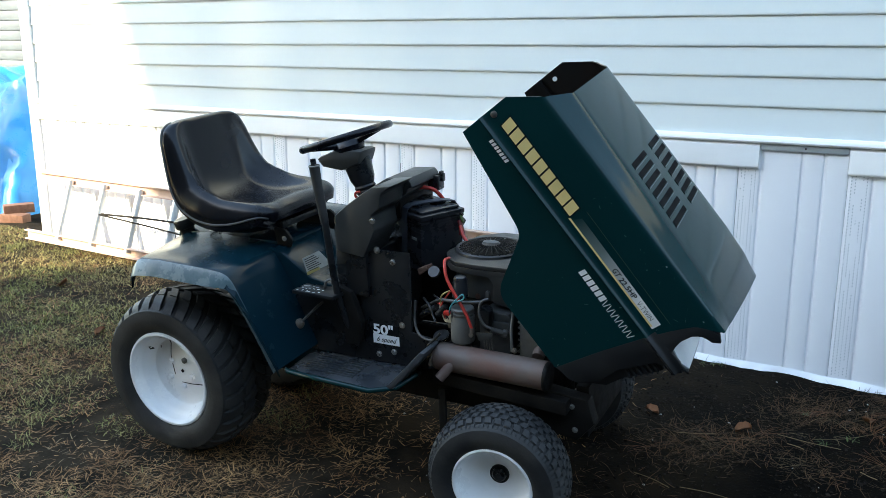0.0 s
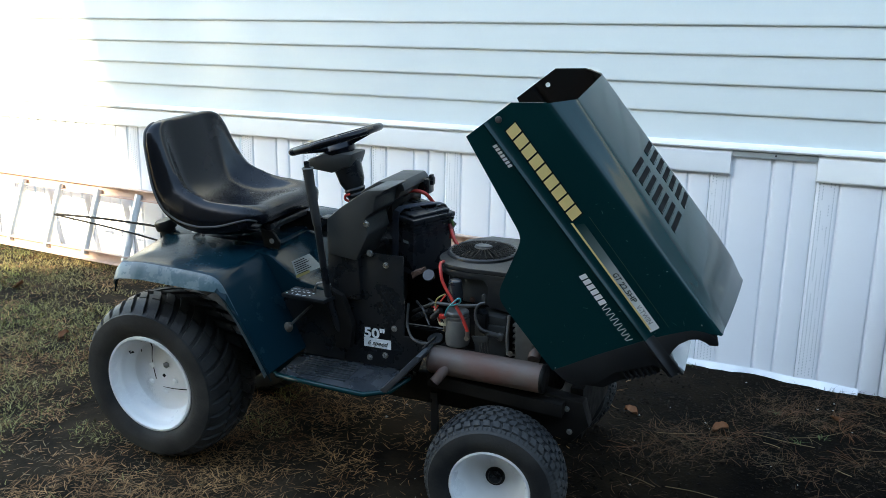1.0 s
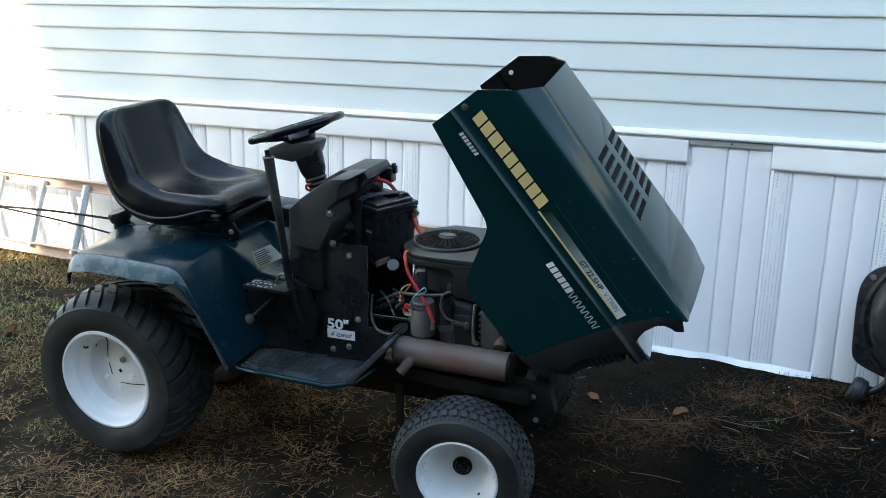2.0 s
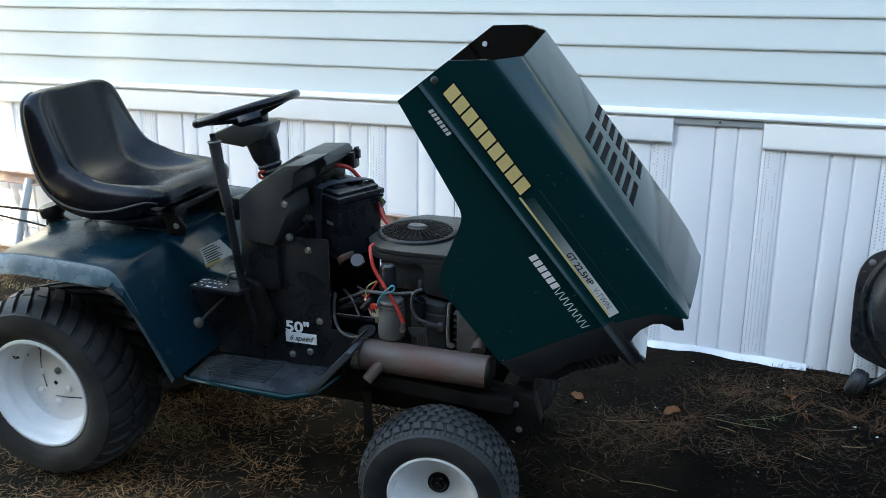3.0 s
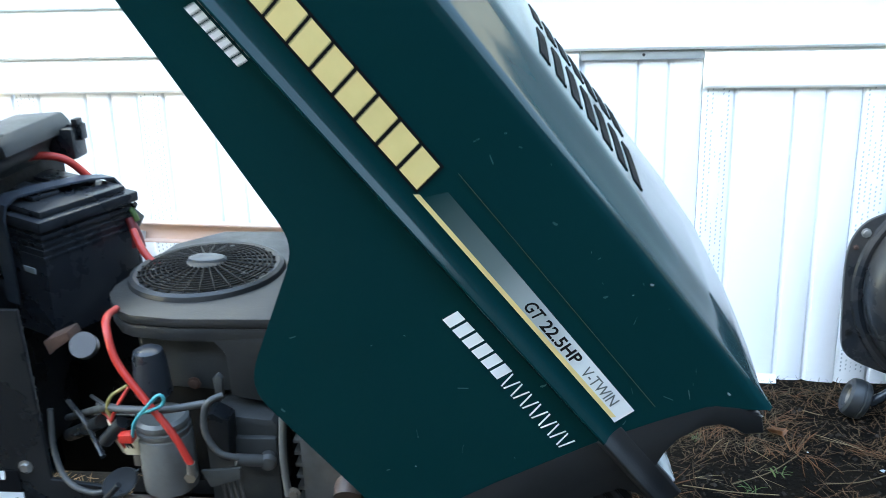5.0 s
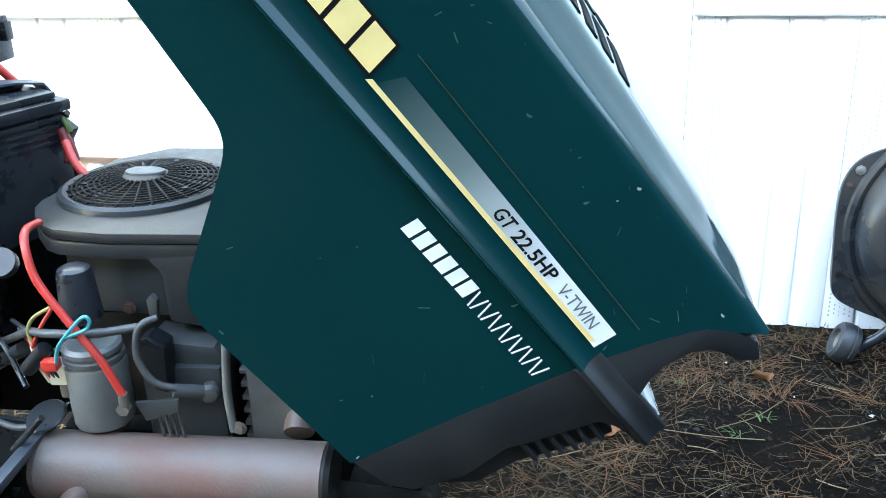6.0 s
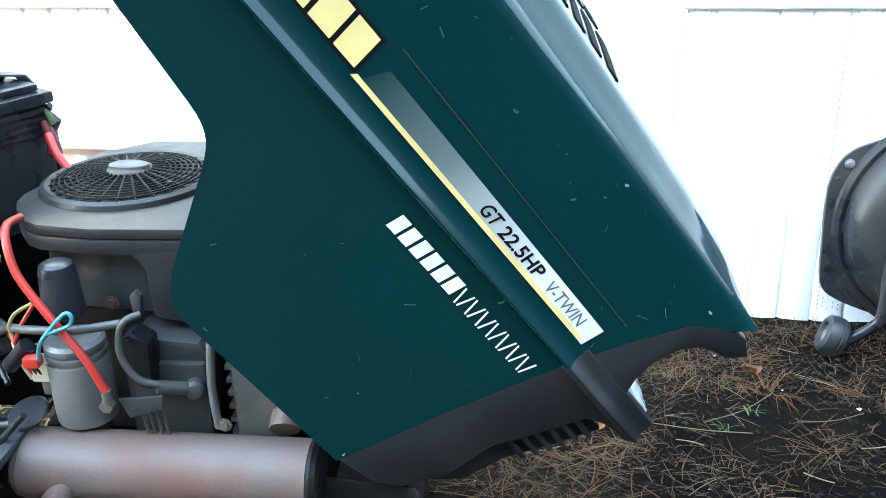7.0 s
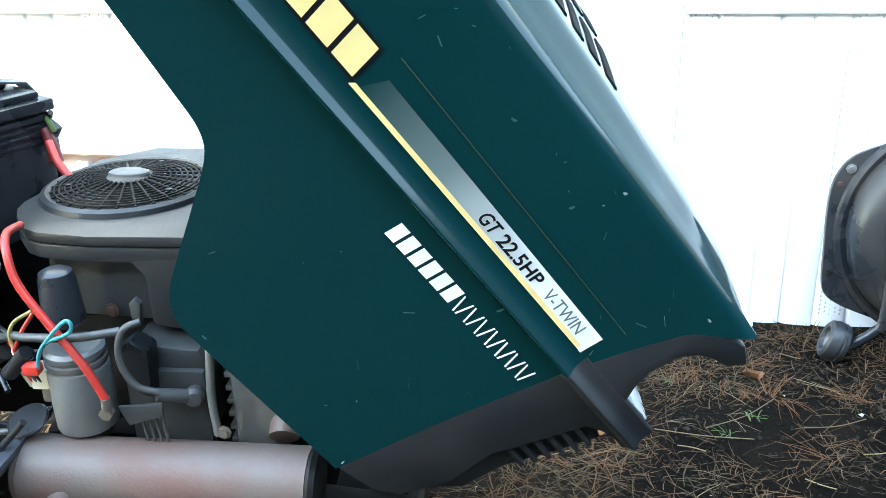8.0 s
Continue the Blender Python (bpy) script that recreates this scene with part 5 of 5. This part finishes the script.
for k in range(7):
    z = -0.20 + k * 0.024
    x = lerp_table([(-0.236, 0.0), (-0.176, 0.040), (-0.125, 0.050), (-0.074, 0.066), (-0.014, 0.080)], z)
    part("grille_slot", box(x - 0.004, x + 0.004, -0.20, 0.20, z, z + 0.010, 0.002), INK_AND_HOLES, hood)
part("nose_bar", prism([(0.030, 0.128), (0.058, 0.138), (0.070, 0.150), (0.066, 0.162), (0.040, 0.162), (0.024, 0.145)], -0.236, 0.236, "y", 0.006), BEZEL, hood)
part("nose_divider", prism([(0.000, 0.02), (0.030, 0.02), (0.030, 0.15), (0.000, 0.15)], -0.236, 0.236, "y", 0.008), BEZEL, hood)


def top_z(x, y):
    z = lerp_table([(0.0, 0.216), (0.09, 0.215), (0.16, 0.2124), (0.174, 0.2115)], abs(y))
    return z - sag(x, y, z)


# louvres in the hood top: black sheets for the slots' inner shade, raised edge
for row, (y0, y1) in enumerate(((-0.142, -0.015), (0.046, 0.158))):
    for k in range(7):
        x = -0.392 + 0.0298 * k
        ys = [y0 + (y1 - y0) * q / 4 for q in range(5)]
        slot = part("louvre", sheet([[(x + dx, y, top_z(x + dx, y) + 0.0007) for y in ys] for dx in (0.0, 0.0145)]), INK_AND_HOLES, hood)
        thick(slot, 0.0012, 0)
        lip = part("louvre_lip", sheet([[(x + dx, y, top_z(x + dx, y) + dz) for y in ys] for dx, dz in ((0.0145, 0.0016), (0.0165, 0.0019), (0.0195, 0.0))]), GREEN, hood)
part("latch_pin", lathe([(0, 0), (0.009, 0), (0.009, 0.002), (0.006, 0.004), (0, 0.004)], axis_to((-0.700, -0.2500, 0.040), (0, -1, 0)), 16), GREYCABLE, hood, "grey rubber bumper")
part("latch_hole", lathe([(0, 0), (0.007, 0), (0.007, 0.003), (0, 0.003)], axis_to((-0.690, 0.2455, 0.045), (0, -1, 0)), 14), WHITE, hood)

# decals: brand lettering kept as plain blocks
OUT = -0.2506


def block(x0, x1, z0, z1, lean, layer, mat, name="decal_block"):
    pts = [(x0, z0), (x1, z0), (x1 + lean, z1), (x0 + lean, z1)]
    y = OUT - 0.0003 * layer
    return part(name, prism(pts, y, y - 0.0003, "y", 0), mat, hood)


def bars(n, x0, x1, z0, z1, slope, gap, lean, mat, under=None):
    w = (x1 - x0) / n
    for k in range(n):
        a, b = x0 + k * w, x0 + (k + 1) * w - gap
        dz = slope * k * w
        if under:
            block(a - 0.003, b + 0.003, z0 + dz - 0.003, z1 + dz + 0.003, lean, 1, under, "decal_outline")
        block(a, b, z0 + dz, z1 + dz, lean, 2, mat)


bars(9, -0.666, -0.379, 0.0375, 0.0710, -0.004, 0.0050, -0.004, GOLD, INK_AND_HOLES)
bars(6, -0.2535, -0.1545, -0.0390, -0.0195, -0.010, 0.0036, 0.002, WHITE)
for k in range(14):
    x = -0.1515 + 0.00845 * k
    lean = 0.0045 if k % 2 else -0.0045
    block(x - lean / 2, x - lean / 2 + 0.0019, -0.0415, -0.0220, lean, 2, WHITE)
bars(7, -0.656, -0.584, -0.0150, -0.0035, 0.0, 0.0030, 0.002, WHITE)
part("gold_stripe", prism([(-0.382, 0.0300), (-0.039, 0.0280), (-0.036, 0.0335), (-0.378, 0.0350)], OUT, OUT - 0.0006, "y", 0), GOLD, hood, "thin gold decal stripe")


def fade_material():
    m = material("silver_fade", (0.3, 0.33, 0.33), 0.20, spec=0.25, rough_var=0.03)
    nt = m.node_tree
    tc = nt.nodes.new("ShaderNodeTexCoord")
    sp = nt.nodes.new("ShaderNodeSeparateXYZ")
    mr = nt.nodes.new("ShaderNodeMapRange")
    mr.inputs[1].default_value, mr.inputs[2].default_value = -0.375, -0.11
    cr = nt.nodes.new("ShaderNodeValToRGB")
    cr.color_ramp.elements[0].color = (0.0016, 0.030, 0.031, 1)
    cr.color_ramp.elements[1].color = (0.74, 0.75, 0.75, 1)
    mid = cr.color_ramp.elements.new(0.42)
    mid.color = (0.13, 0.17, 0.17, 1)
    nt.links.new(tc.outputs["Object"], sp.inputs[0])
    nt.links.new(sp.outputs[0], mr.inputs[0])
    nt.links.new(mr.outputs[0], cr.inputs[0])
    nt.links.new(cr.outputs[0], nt.nodes["Principled BSDF"].inputs["Base Color"])
    return m


part("model_label", prism([(-0.374, 0.0345), (-0.036, 0.0330), (-0.039, 0.0280), (-0.031, 0.0275), (-0.030, 0.0540), (-0.362, 0.0590)], OUT, OUT - 0.0005, "y", 0), fade_material(), hood, "model label fading from green to silver and white")
part("decal_line", prism([(-0.370, 0.0790), (-0.020, 0.0745), (-0.020, 0.0752), (-0.370, 0.0798)], OUT, OUT - 0.0004, "y", 0), BRONZE, hood)
words("GT", 0.0200, pose(-0.2135, OUT - 0.0009, 0.0375, 90, 0, 0), INK_AND_HOLES, hood, bold=0.0003, shear=0.2, squeeze=0.86)
words("22.5HP", 0.0195, pose(-0.183, OUT - 0.0009, 0.0368, 90, 0, 0), INK_AND_HOLES, hood, bold=0.0004, squeeze=1.08)
words("V-TWIN", 0.0195, pose(-0.1085, OUT - 0.0009, 0.0360, 90, 0, 0), FADED_INK, hood, squeeze=0.83)

# scratches in the paint
rnd = random.Random(5)
for k in range(30):
    x, z = rnd.uniform(-0.40, 0.0), rnd.choice((rnd.uniform(0.065, 0.16), rnd.uniform(-0.24, -0.05)))
    if x > lerp_table(X_FRONT, z) - 0.02 or z < lerp_table(Z_LOW, x) + 0.01:
        continue
    a, l = rnd.uniform(-0.9, 1.4), rnd.choice((0.001, 0.002, 0.003, 0.004, 0.007, 0.012))
    dx, dz = l * math.cos(a), l * math.sin(a)
    part("scratch", prism([(x, z), (x + dx, z + dz), (x + dx + 0.0006, z + dz - 0.0006), (x + 0.0006, z - 0.0006)], OUT + 0.0003, OUT - 0.0001, "y", 0), SCRATCH if k % 6 else SILVER, hood)

# chips in the paint
CHIPS = ((-0.150, 0.158, 0.004, 0.6), (0.014, 0.148, 0.0045, 0.2), (-0.366, 0.116, 0.010, -0.3), (-0.121, -0.008, 0.007, 1.2), (-0.023, 0.034, 0.006, 1.9), (-0.270, 0.121, 0.006, 0.4), (-0.126, 0.124, 0.009, -1.0), (-0.168, 0.111, 0.005, 1.1), (-0.280, -0.255, 0.006, 0.1), (-0.072, -0.255, 0.004, 1.5))
for x, z, l, a in CHIPS:
    dx, dz = l * math.cos(a), l * math.sin(a)
    part("paint_chip", prism([(x, z), (x + dx, z + dz), (x + dx * 0.9 + 0.0012, z + dz * 0.9 - 0.0016), (x + dx * 0.4 + 0.0020, z + dz * 0.4 - 0.0020), (x + 0.0008, z - 0.0014)], OUT + 0.0003, OUT - 0.0001, "y", 0), SILVER if l < 0.005 else SCRATCH, hood)

# ---- mower deck leaning against the skirting ----
deck = thing("mower_deck", "black steel mower deck leaning on edge against the skirting", "mower deck", at=Matrix.Translation((0, 3.84, 0)) @ pose(0, 0, 0, -4, 0, 0))
outline = [(0.719, 0.320), (0.716, 0.44), (0.720, 0.505), (0.732, 0.545), (0.755, 0.578), (0.79, 0.600), (0.87, 0.628), (1.00, 0.66), (1.20, 0.675), (1.45, 0.66), (1.62, 0.58), (1.68, 0.42), (1.60, 0.25), (1.40, 0.165), (1.10, 0.15), (0.90, 0.165), (0.83, 0.182), (0.765, 0.208), (0.733, 0.232), (0.722, 0.265)]
outline = [(p.x, p.y) for p in smooth_line([(x, z, 0) for x, z in outline + outline[:1]], 4)[:-1]]
part("flange", prism(outline, -0.006, 0.010, "y", 0.003), DECKPAINT, deck)
dome = []
for r, h in ((0.262, 0.0), (0.258, -0.030), (0.245, -0.062), (0.222, -0.082), (0.19, -0.090), (0.08, -0.094), (0.0, -0.094)):
    dome.append((r, -h))
part("shell", lathe(dome, axis_to((1.020, -0.004, 0.405), (0, -1, 0)), 64), DECKPAINT, deck, "domed black deck shell with worn paint")
part("shell_bead", lathe([(0.256, 0.0), (0.262, 0.010), (0.272, 0.014), (0.282, 0.009), (0.286, 0.0)], axis_to((1.020, -0.006, 0.405), (0, -1, 0)), 64), DECKPAINT, deck)
part("shell", lathe(dome, axis_to((1.40, -0.004, 0.40), (0, -1, 0)), 48), DECKPAINT, deck)
bolt((0.760, -0.007, 0.556), (0, -1, 0), 0.0085, deck)
bolt((0.738, -0.007, 0.518), (0, -1, 0), 0.005, deck, BROWN)
bolt((0.737, -0.007, 0.290), (0, -1, 0), 0.006, deck, DARK)
part("wheel_bracket", prism([(0.834, 0.44), (0.842, 0.452), (0.862, 0.452), (0.868, 0.44), (0.868, 0.27), (0.856, 0.21), (0.830, 0.27)], -0.085, -0.075, "y", 0.002), DECKPAINT, deck)
part("wheel_arm", tube([(0.852, -0.092, 0.42), (0.853, -0.092, 0.215), (0.835, -0.085, 0.165), (0.785, -0.070, 0.120)], 0.013, 10), DECKPAINT, deck)
WHEEL_AT = pose(0.757, -0.050, 0.124, 0, -70, -6) @ Matrix.Scale(0.86, 4)
gauge_wheel = part("gauge_wheel", lathe([(0.030, 0.020), (0.036, 0.030), (0.046, 0.032), (0.056, 0.025), (0.061, 0.008), (0.061, -0.004), (0.058, -0.006), (0.058, -0.010), (0.061, -0.012), (0.057, -0.024), (0.048, -0.030), (0.036, -0.028), (0.030, -0.024)], WHEEL_AT, 40), GREYTYRE, deck, "small grey-black gauge wheel")
part("wheel_hub", lathe([(0.0, 0.010), (0.009, 0.010), (0.009, 0.014), (0.014, 0.016), (0.024, 0.010), (0.030, 0.020), (0.030, -0.02)], WHEEL_AT, 24), KNOB, gauge_wheel, "grimy beige wheel hub")

# ---- litter on the ground ----
def leaf_bm(seed, size):
    r = random.Random(seed)
    rows = []
    for i in range(9):
        t = i / 8
        w = size * 0.42 * math.sin(math.pi * (0.06 + 0.92 * t)) ** 0.8 * (1 + 0.25 * math.sin(9 * t + seed))
        curl = size * 0.22 * math.sin(2.6 * t + seed)
        rows.append([(size * (t - 0.5), w * k, curl + size * 0.30 * abs(k) ** 1.6 + size * 0.04 * r.random()) for k in (-1, -0.5, 0, 0.5, 1)])
    return sheet(rows)


for k, (x, y, s, rz) in enumerate(((0.175, 3.34, 0.055, 20), (-0.144, 3.33, 0.050, -15), (0.535, 3.66, 0.055, 110), (0.9, 2.9, 0.04, 60), (-0.55, 1.75, 0.05, 10), (-3.4, 3.3, 0.06, 35), (-2.6, 2.9, 0.05, 80))):
    lf = thing("leaf", "curled dry brown leaf lying on the dirt", "leaf", at=pose(x, y, ground_height(x, y) + 0.006, 8, -10, rz), bm=leaf_bm(k, s), mat=LEAF, group="leaves on the ground")

rs = np.random.RandomState(11)


def blades(name, count, area, length, width, lie, mat, label, clump=None):
    """Many thin bent blades in one mesh."""
    verts, faces = [], []
    made = 0
    while made < count:
        x, y = rs.uniform(area[0], area[1]), rs.uniform(area[2], area[3])
        if clump is not None and clump(x, y) * min(1, max(0, (y + 0.6) / 1.5)) < rs.rand():
            continue
        made += 1
        l, w = rs.uniform(*length), rs.uniform(*width)
        a = rs.uniform(0, 2 * math.pi)
        up = rs.uniform(*lie)
        d = np.array((math.cos(a) * math.cos(up), math.sin(a) * math.cos(up), math.sin(up)))
        s = np.array((-math.sin(a), math.cos(a), 0.0)) * w
        bend = np.array((rs.uniform(-1, 1), rs.uniform(-1, 1), rs.uniform(-0.5, 0.4))) * l * 0.30
        p0 = np.array((x, y, ground_height(x, y) + rs.uniform(-0.003, 0.010)))
        pts = [p0 + d * l * q + bend * (q * q if side > 0 else q * (1 - q) * 2.2) for q in (0.33, 0.66, 1.0) for side in (bend[0],)]
        pts[2][2] = max(pts[2][2], ground_height(pts[2][0], pts[2][1]) - 0.002)
        b = len(verts)
        verts += [p0 - s, p0 + s, pts[0] - s, pts[0] + s, pts[1] - s * 0.7, pts[1] + s * 0.7, pts[2]]
        faces += [(b, b + 1, b + 3, b + 2), (b + 2, b + 3, b + 5, b + 4), (b + 4, b + 5, b + 6)]
    me = bpy.data.meshes.new(name)
    me.from_pydata([tuple(v) for v in verts], [], faces)
    me.materials.append(mat)
    return tagged(new(name, me), label, "ground cover", kind="stuff")


def patchy(x, y):
    return min(1, max(0.02, 0.35 + 1.6 * noise.noise((x * 1.1, y * 1.1, 8.8)) + 1.0 * noise.noise((x * 5, y * 5, 3.1))))


def greener(x, y):
    west = min(1, max(0, -(x + 1.2) / 1.5))
    return min(1, max(0.0, -0.30 + 1.05 * west + 0.9 * noise.noise((x * 1.6, y * 1.6, 2.2)) + 0.9 * noise.noise((x * 7, y * 7, 6.2))))


def left_side(x):
    return min(1, max(0, (-0.20 - x) / 1.2))


def straw_left(x, y):
    return left_side(x) * min(1, max(0.04, 0.45 + 1.2 * noise.noise((x * 1.3, y * 1.3, 8.8)) + 1.1 * noise.noise((x * 6.5, y * 6.5, 1.8))))


TUFTS = ((0.20, 3.28, 0.10), (0.10, 3.18, 0.12), (0.02, 3.14, 0.13), (0.39, 3.70, 0.13), (0.30, 3.60, 0.12), (0.53, 3.64, 0.10), (0.76, 3.55, 0.09), (0.69, 3.92, 0.10), (0.55, 3.93, 0.10), (0.95, 3.80, 0.2), (0.42, 3.18, 0.10), (0.66, 3.33, 0.08))


def straw_right(x, y):
    near = sum(math.exp(-((x - a) ** 2 + (y - b) ** 2) / (r * r)) for a, b, r in TUFTS)
    return (1 - left_side(x)) * min(1, max(0.0, 0.07 + 0.25 * noise.noise((x * 2.3, y * 2.3, 5.5)) + 0.9 * near))


blades("dry_needles", 92000, (-5.2, 0.2, -0.4, 3.98), (0.012, 0.055), (0.0008, 0.0020), (-0.05, 0.40), STRAW, "brown pine needles and dead grass scattered over the dirt", straw_left)
blades("dry_grass", 6500, (-0.6, 2.2, 2.0, 3.98), (0.015, 0.070), (0.0004, 0.0012), (0.0, 0.5), RUSSET, "thin dry straw lying on dark dirt by the skirting", straw_right)
blades("winter_grass", 90000, (-5.2, -0.6, -0.4, 3.98), (0.010, 0.034), (0.0009, 0.0020), (0.10, 1.1), GRASS, "short olive winter grass", greener)
blades("bleached_straw", 4500, (-5.2, -0.5, -0.4, 3.96), (0.012, 0.045), (0.0006, 0.0016), (-0.02, 0.30), PALE_STRAW, "scattered pale straw on the ground", patchy)


def crumbs(name, count, area, size, mat, label):
    """Small uneven lumps resting on the ground, in one mesh."""
    verts, faces = [], []
    for k in range(count):
        x, y = rs.uniform(area[0], area[1]), rs.uniform(area[2], area[3])
        r = size[0] + (size[1] - size[0]) * rs.rand() ** 3
        c, b = np.array((x, y, ground_height(x, y) + r * 0.25)), len(verts)
        for d in ((1, 0, 0), (0, 1, 0), (-1, 0, 0), (0, -1, 0), (0, 0, 0.8), (0, 0, -0.8)):
            verts.append(tuple(c + (np.array(d) + rs.uniform(-0.35, 0.35, 3)) * r))
        for q in range(4):
            faces += [(b + q, b + (q + 1) % 4, b + 4), (b + (q + 1) % 4, b + q, b + 5)]
    me = bpy.data.meshes.new(name)
    me.from_pydata(verts, [], faces)
    me.materials.append(mat)
    return tagged(new(name, me), label, "ground cover", kind="stuff")


crumbs("soil_crumbs", 14000, (-0.5, 2.0, 2.2, 3.95), (0.0015, 0.008), SOIL, "dark crumbs of soil")
crumbs("pebbles", 80, (-1.0, 1.8, 2.0, 3.95), (0.002, 0.007), PLATE, "small pale pebbles in the soil")


def sprays(name, spots, count, length, width, rise, mat, label):
    """Needles or leaves fanning out from a few spots, in one mesh."""
    verts, faces = [], []
    for x, y, turn, spread in spots:
        base = np.array((x, y, ground_height(x, y)))
        for k in range(count):
            a, up, l = math.radians(turn + rs.uniform(-spread, spread)), rs.uniform(*rise), rs.uniform(*length)
            w = rs.uniform(*width)
            side = np.array((-math.sin(a), math.cos(a), 0.0)) * w
            start = base + np.array((rs.uniform(-0.012, 0.012), rs.uniform(-0.012, 0.012), 0.002))
            sway = rs.uniform(-0.3, 0.3)
            b = len(verts)
            for q in (0, 0.3, 0.6, 0.85, 1.0):
                ang = a + sway * q
                c = start + l * q * np.array((math.cos(ang) * math.cos(up), math.sin(ang) * math.cos(up), 0.0))
                c[2] = max(start[2] + l * (math.sin(up) * q - 0.35 * q * q * math.sin(up) * 2.2), ground_height(c[0], c[1]) + 0.001)
                taper = 1.0 if q < 0.9 else 0.3
                verts += [tuple(c - side * taper), tuple(c + side * taper)]
            for q in range(4):
                faces.append((b + 2 * q, b + 2 * q + 1, b + 2 * q + 3, b + 2 * q + 2))
    me = bpy.data.meshes.new(name)
    me.from_pydata(verts, [], faces)
    me.materials.append(mat)
    return tagged(new(name, me), label, "ground cover", kind="stuff")


sprays("pine_sprigs", ((0.20, 3.30, 200, 170), (0.24, 3.37, 20, 120), (0.10, 3.20, 90, 180), (0.02, 3.14, 120, 180), (-0.08, 3.06, 90, 180), (0.16, 3.22, 300, 180), (0.41, 3.70, 250, 60), (0.47, 3.64, 280, 50), (0.53, 3.72, 40, 40), (0.36, 3.66, 200, 80), (0.50, 3.60, 300, 40), (0.56, 3.57, 70, 30), (0.58, 3.55, 290, 35), (0.77, 3.56, 160, 40), (0.80, 3.48, 60, 50), (0.58, 3.93, 270, 90), (0.70, 3.92, 250, 90), (0.62, 3.30, 200, 60)), 9, (0.05, 0.13), (0.0005, 0.0012), (0.05, 0.55), SPRIG, "rust-brown pine needles in loose sprigs")
sprays("skirting_litter", [(-4.0 + 0.13 * k, 3.90 + 0.05 * math.sin(k * 2.3), 250 + 40 * math.sin(k * 1.7), 130) for k in range(20)], 22, (0.03, 0.09), (0.0008, 0.0020), (0.1, 0.9), SPRIG, "brown needles heaped at the foot of the skirting")
sprays("pale_stems", ((0.22, 3.31, 230, 160), (0.08, 3.17, 60, 170), (0.42, 3.62, 260, 80), (0.30, 3.42, 10, 30), (0.45, 3.46, 330, 60), (0.72, 3.60, 150, 60), (0.40, 3.20, 180, 90)), 4, (0.05, 0.13), (0.0005, 0.0011), (0.02, 0.35), PALE_STRAW, "bleached grass stems on the soil")
sprays("green_weeds", ((0.424, 3.372, 90, 180), (0.50, 3.45, 40, 150), (0.34, 3.62, 120, 120), (-0.085, 3.95, 270, 100), (-0.05, 3.97, 250, 100), (-0.12, 3.93, 300, 120), (0.82, 3.90, 250, 80), (-0.95, 2.15, 90, 180), (-0.70, 2.05, 90, 180)), 9, (0.02, 0.050), (0.0006, 0.0015), (0.2, 1.1), WEED, "small green weeds by the skirting")

# stalks lying on the bare soil
for x0, y0, x1, y1 in ((0.389, 3.387, 0.562, 3.545), (0.280, 3.374, 0.483, 3.352), (0.629, 3.805, 0.674, 3.778), (0.555, 3.22, 0.605, 3.19), (0.057, 2.859, -0.067, 2.892), (0.245, 2.875, 0.085, 2.874), (0.377, 3.296, 0.321, 3.31), (0.694, 3.326, 0.763, 3.342), (0.60, 3.42, 0.74, 3.47), (-0.02, 3.20, 0.10, 3.26)):
    xm, ym = (x0 + x1) / 2 + (y1 - y0) * 0.05, (y0 + y1) / 2 - (x1 - x0) * 0.05
    thing("stalk", "thin dry stalk lying on dark soil", "stalk", bm=tube([(x, y, ground_height(x, y) + 0.006) for x, y in ((x0, y0), (xm, ym), (x1, y1))], 0.0011, 6), mat=PALE_STRAW, group="dry stalks on the soil")
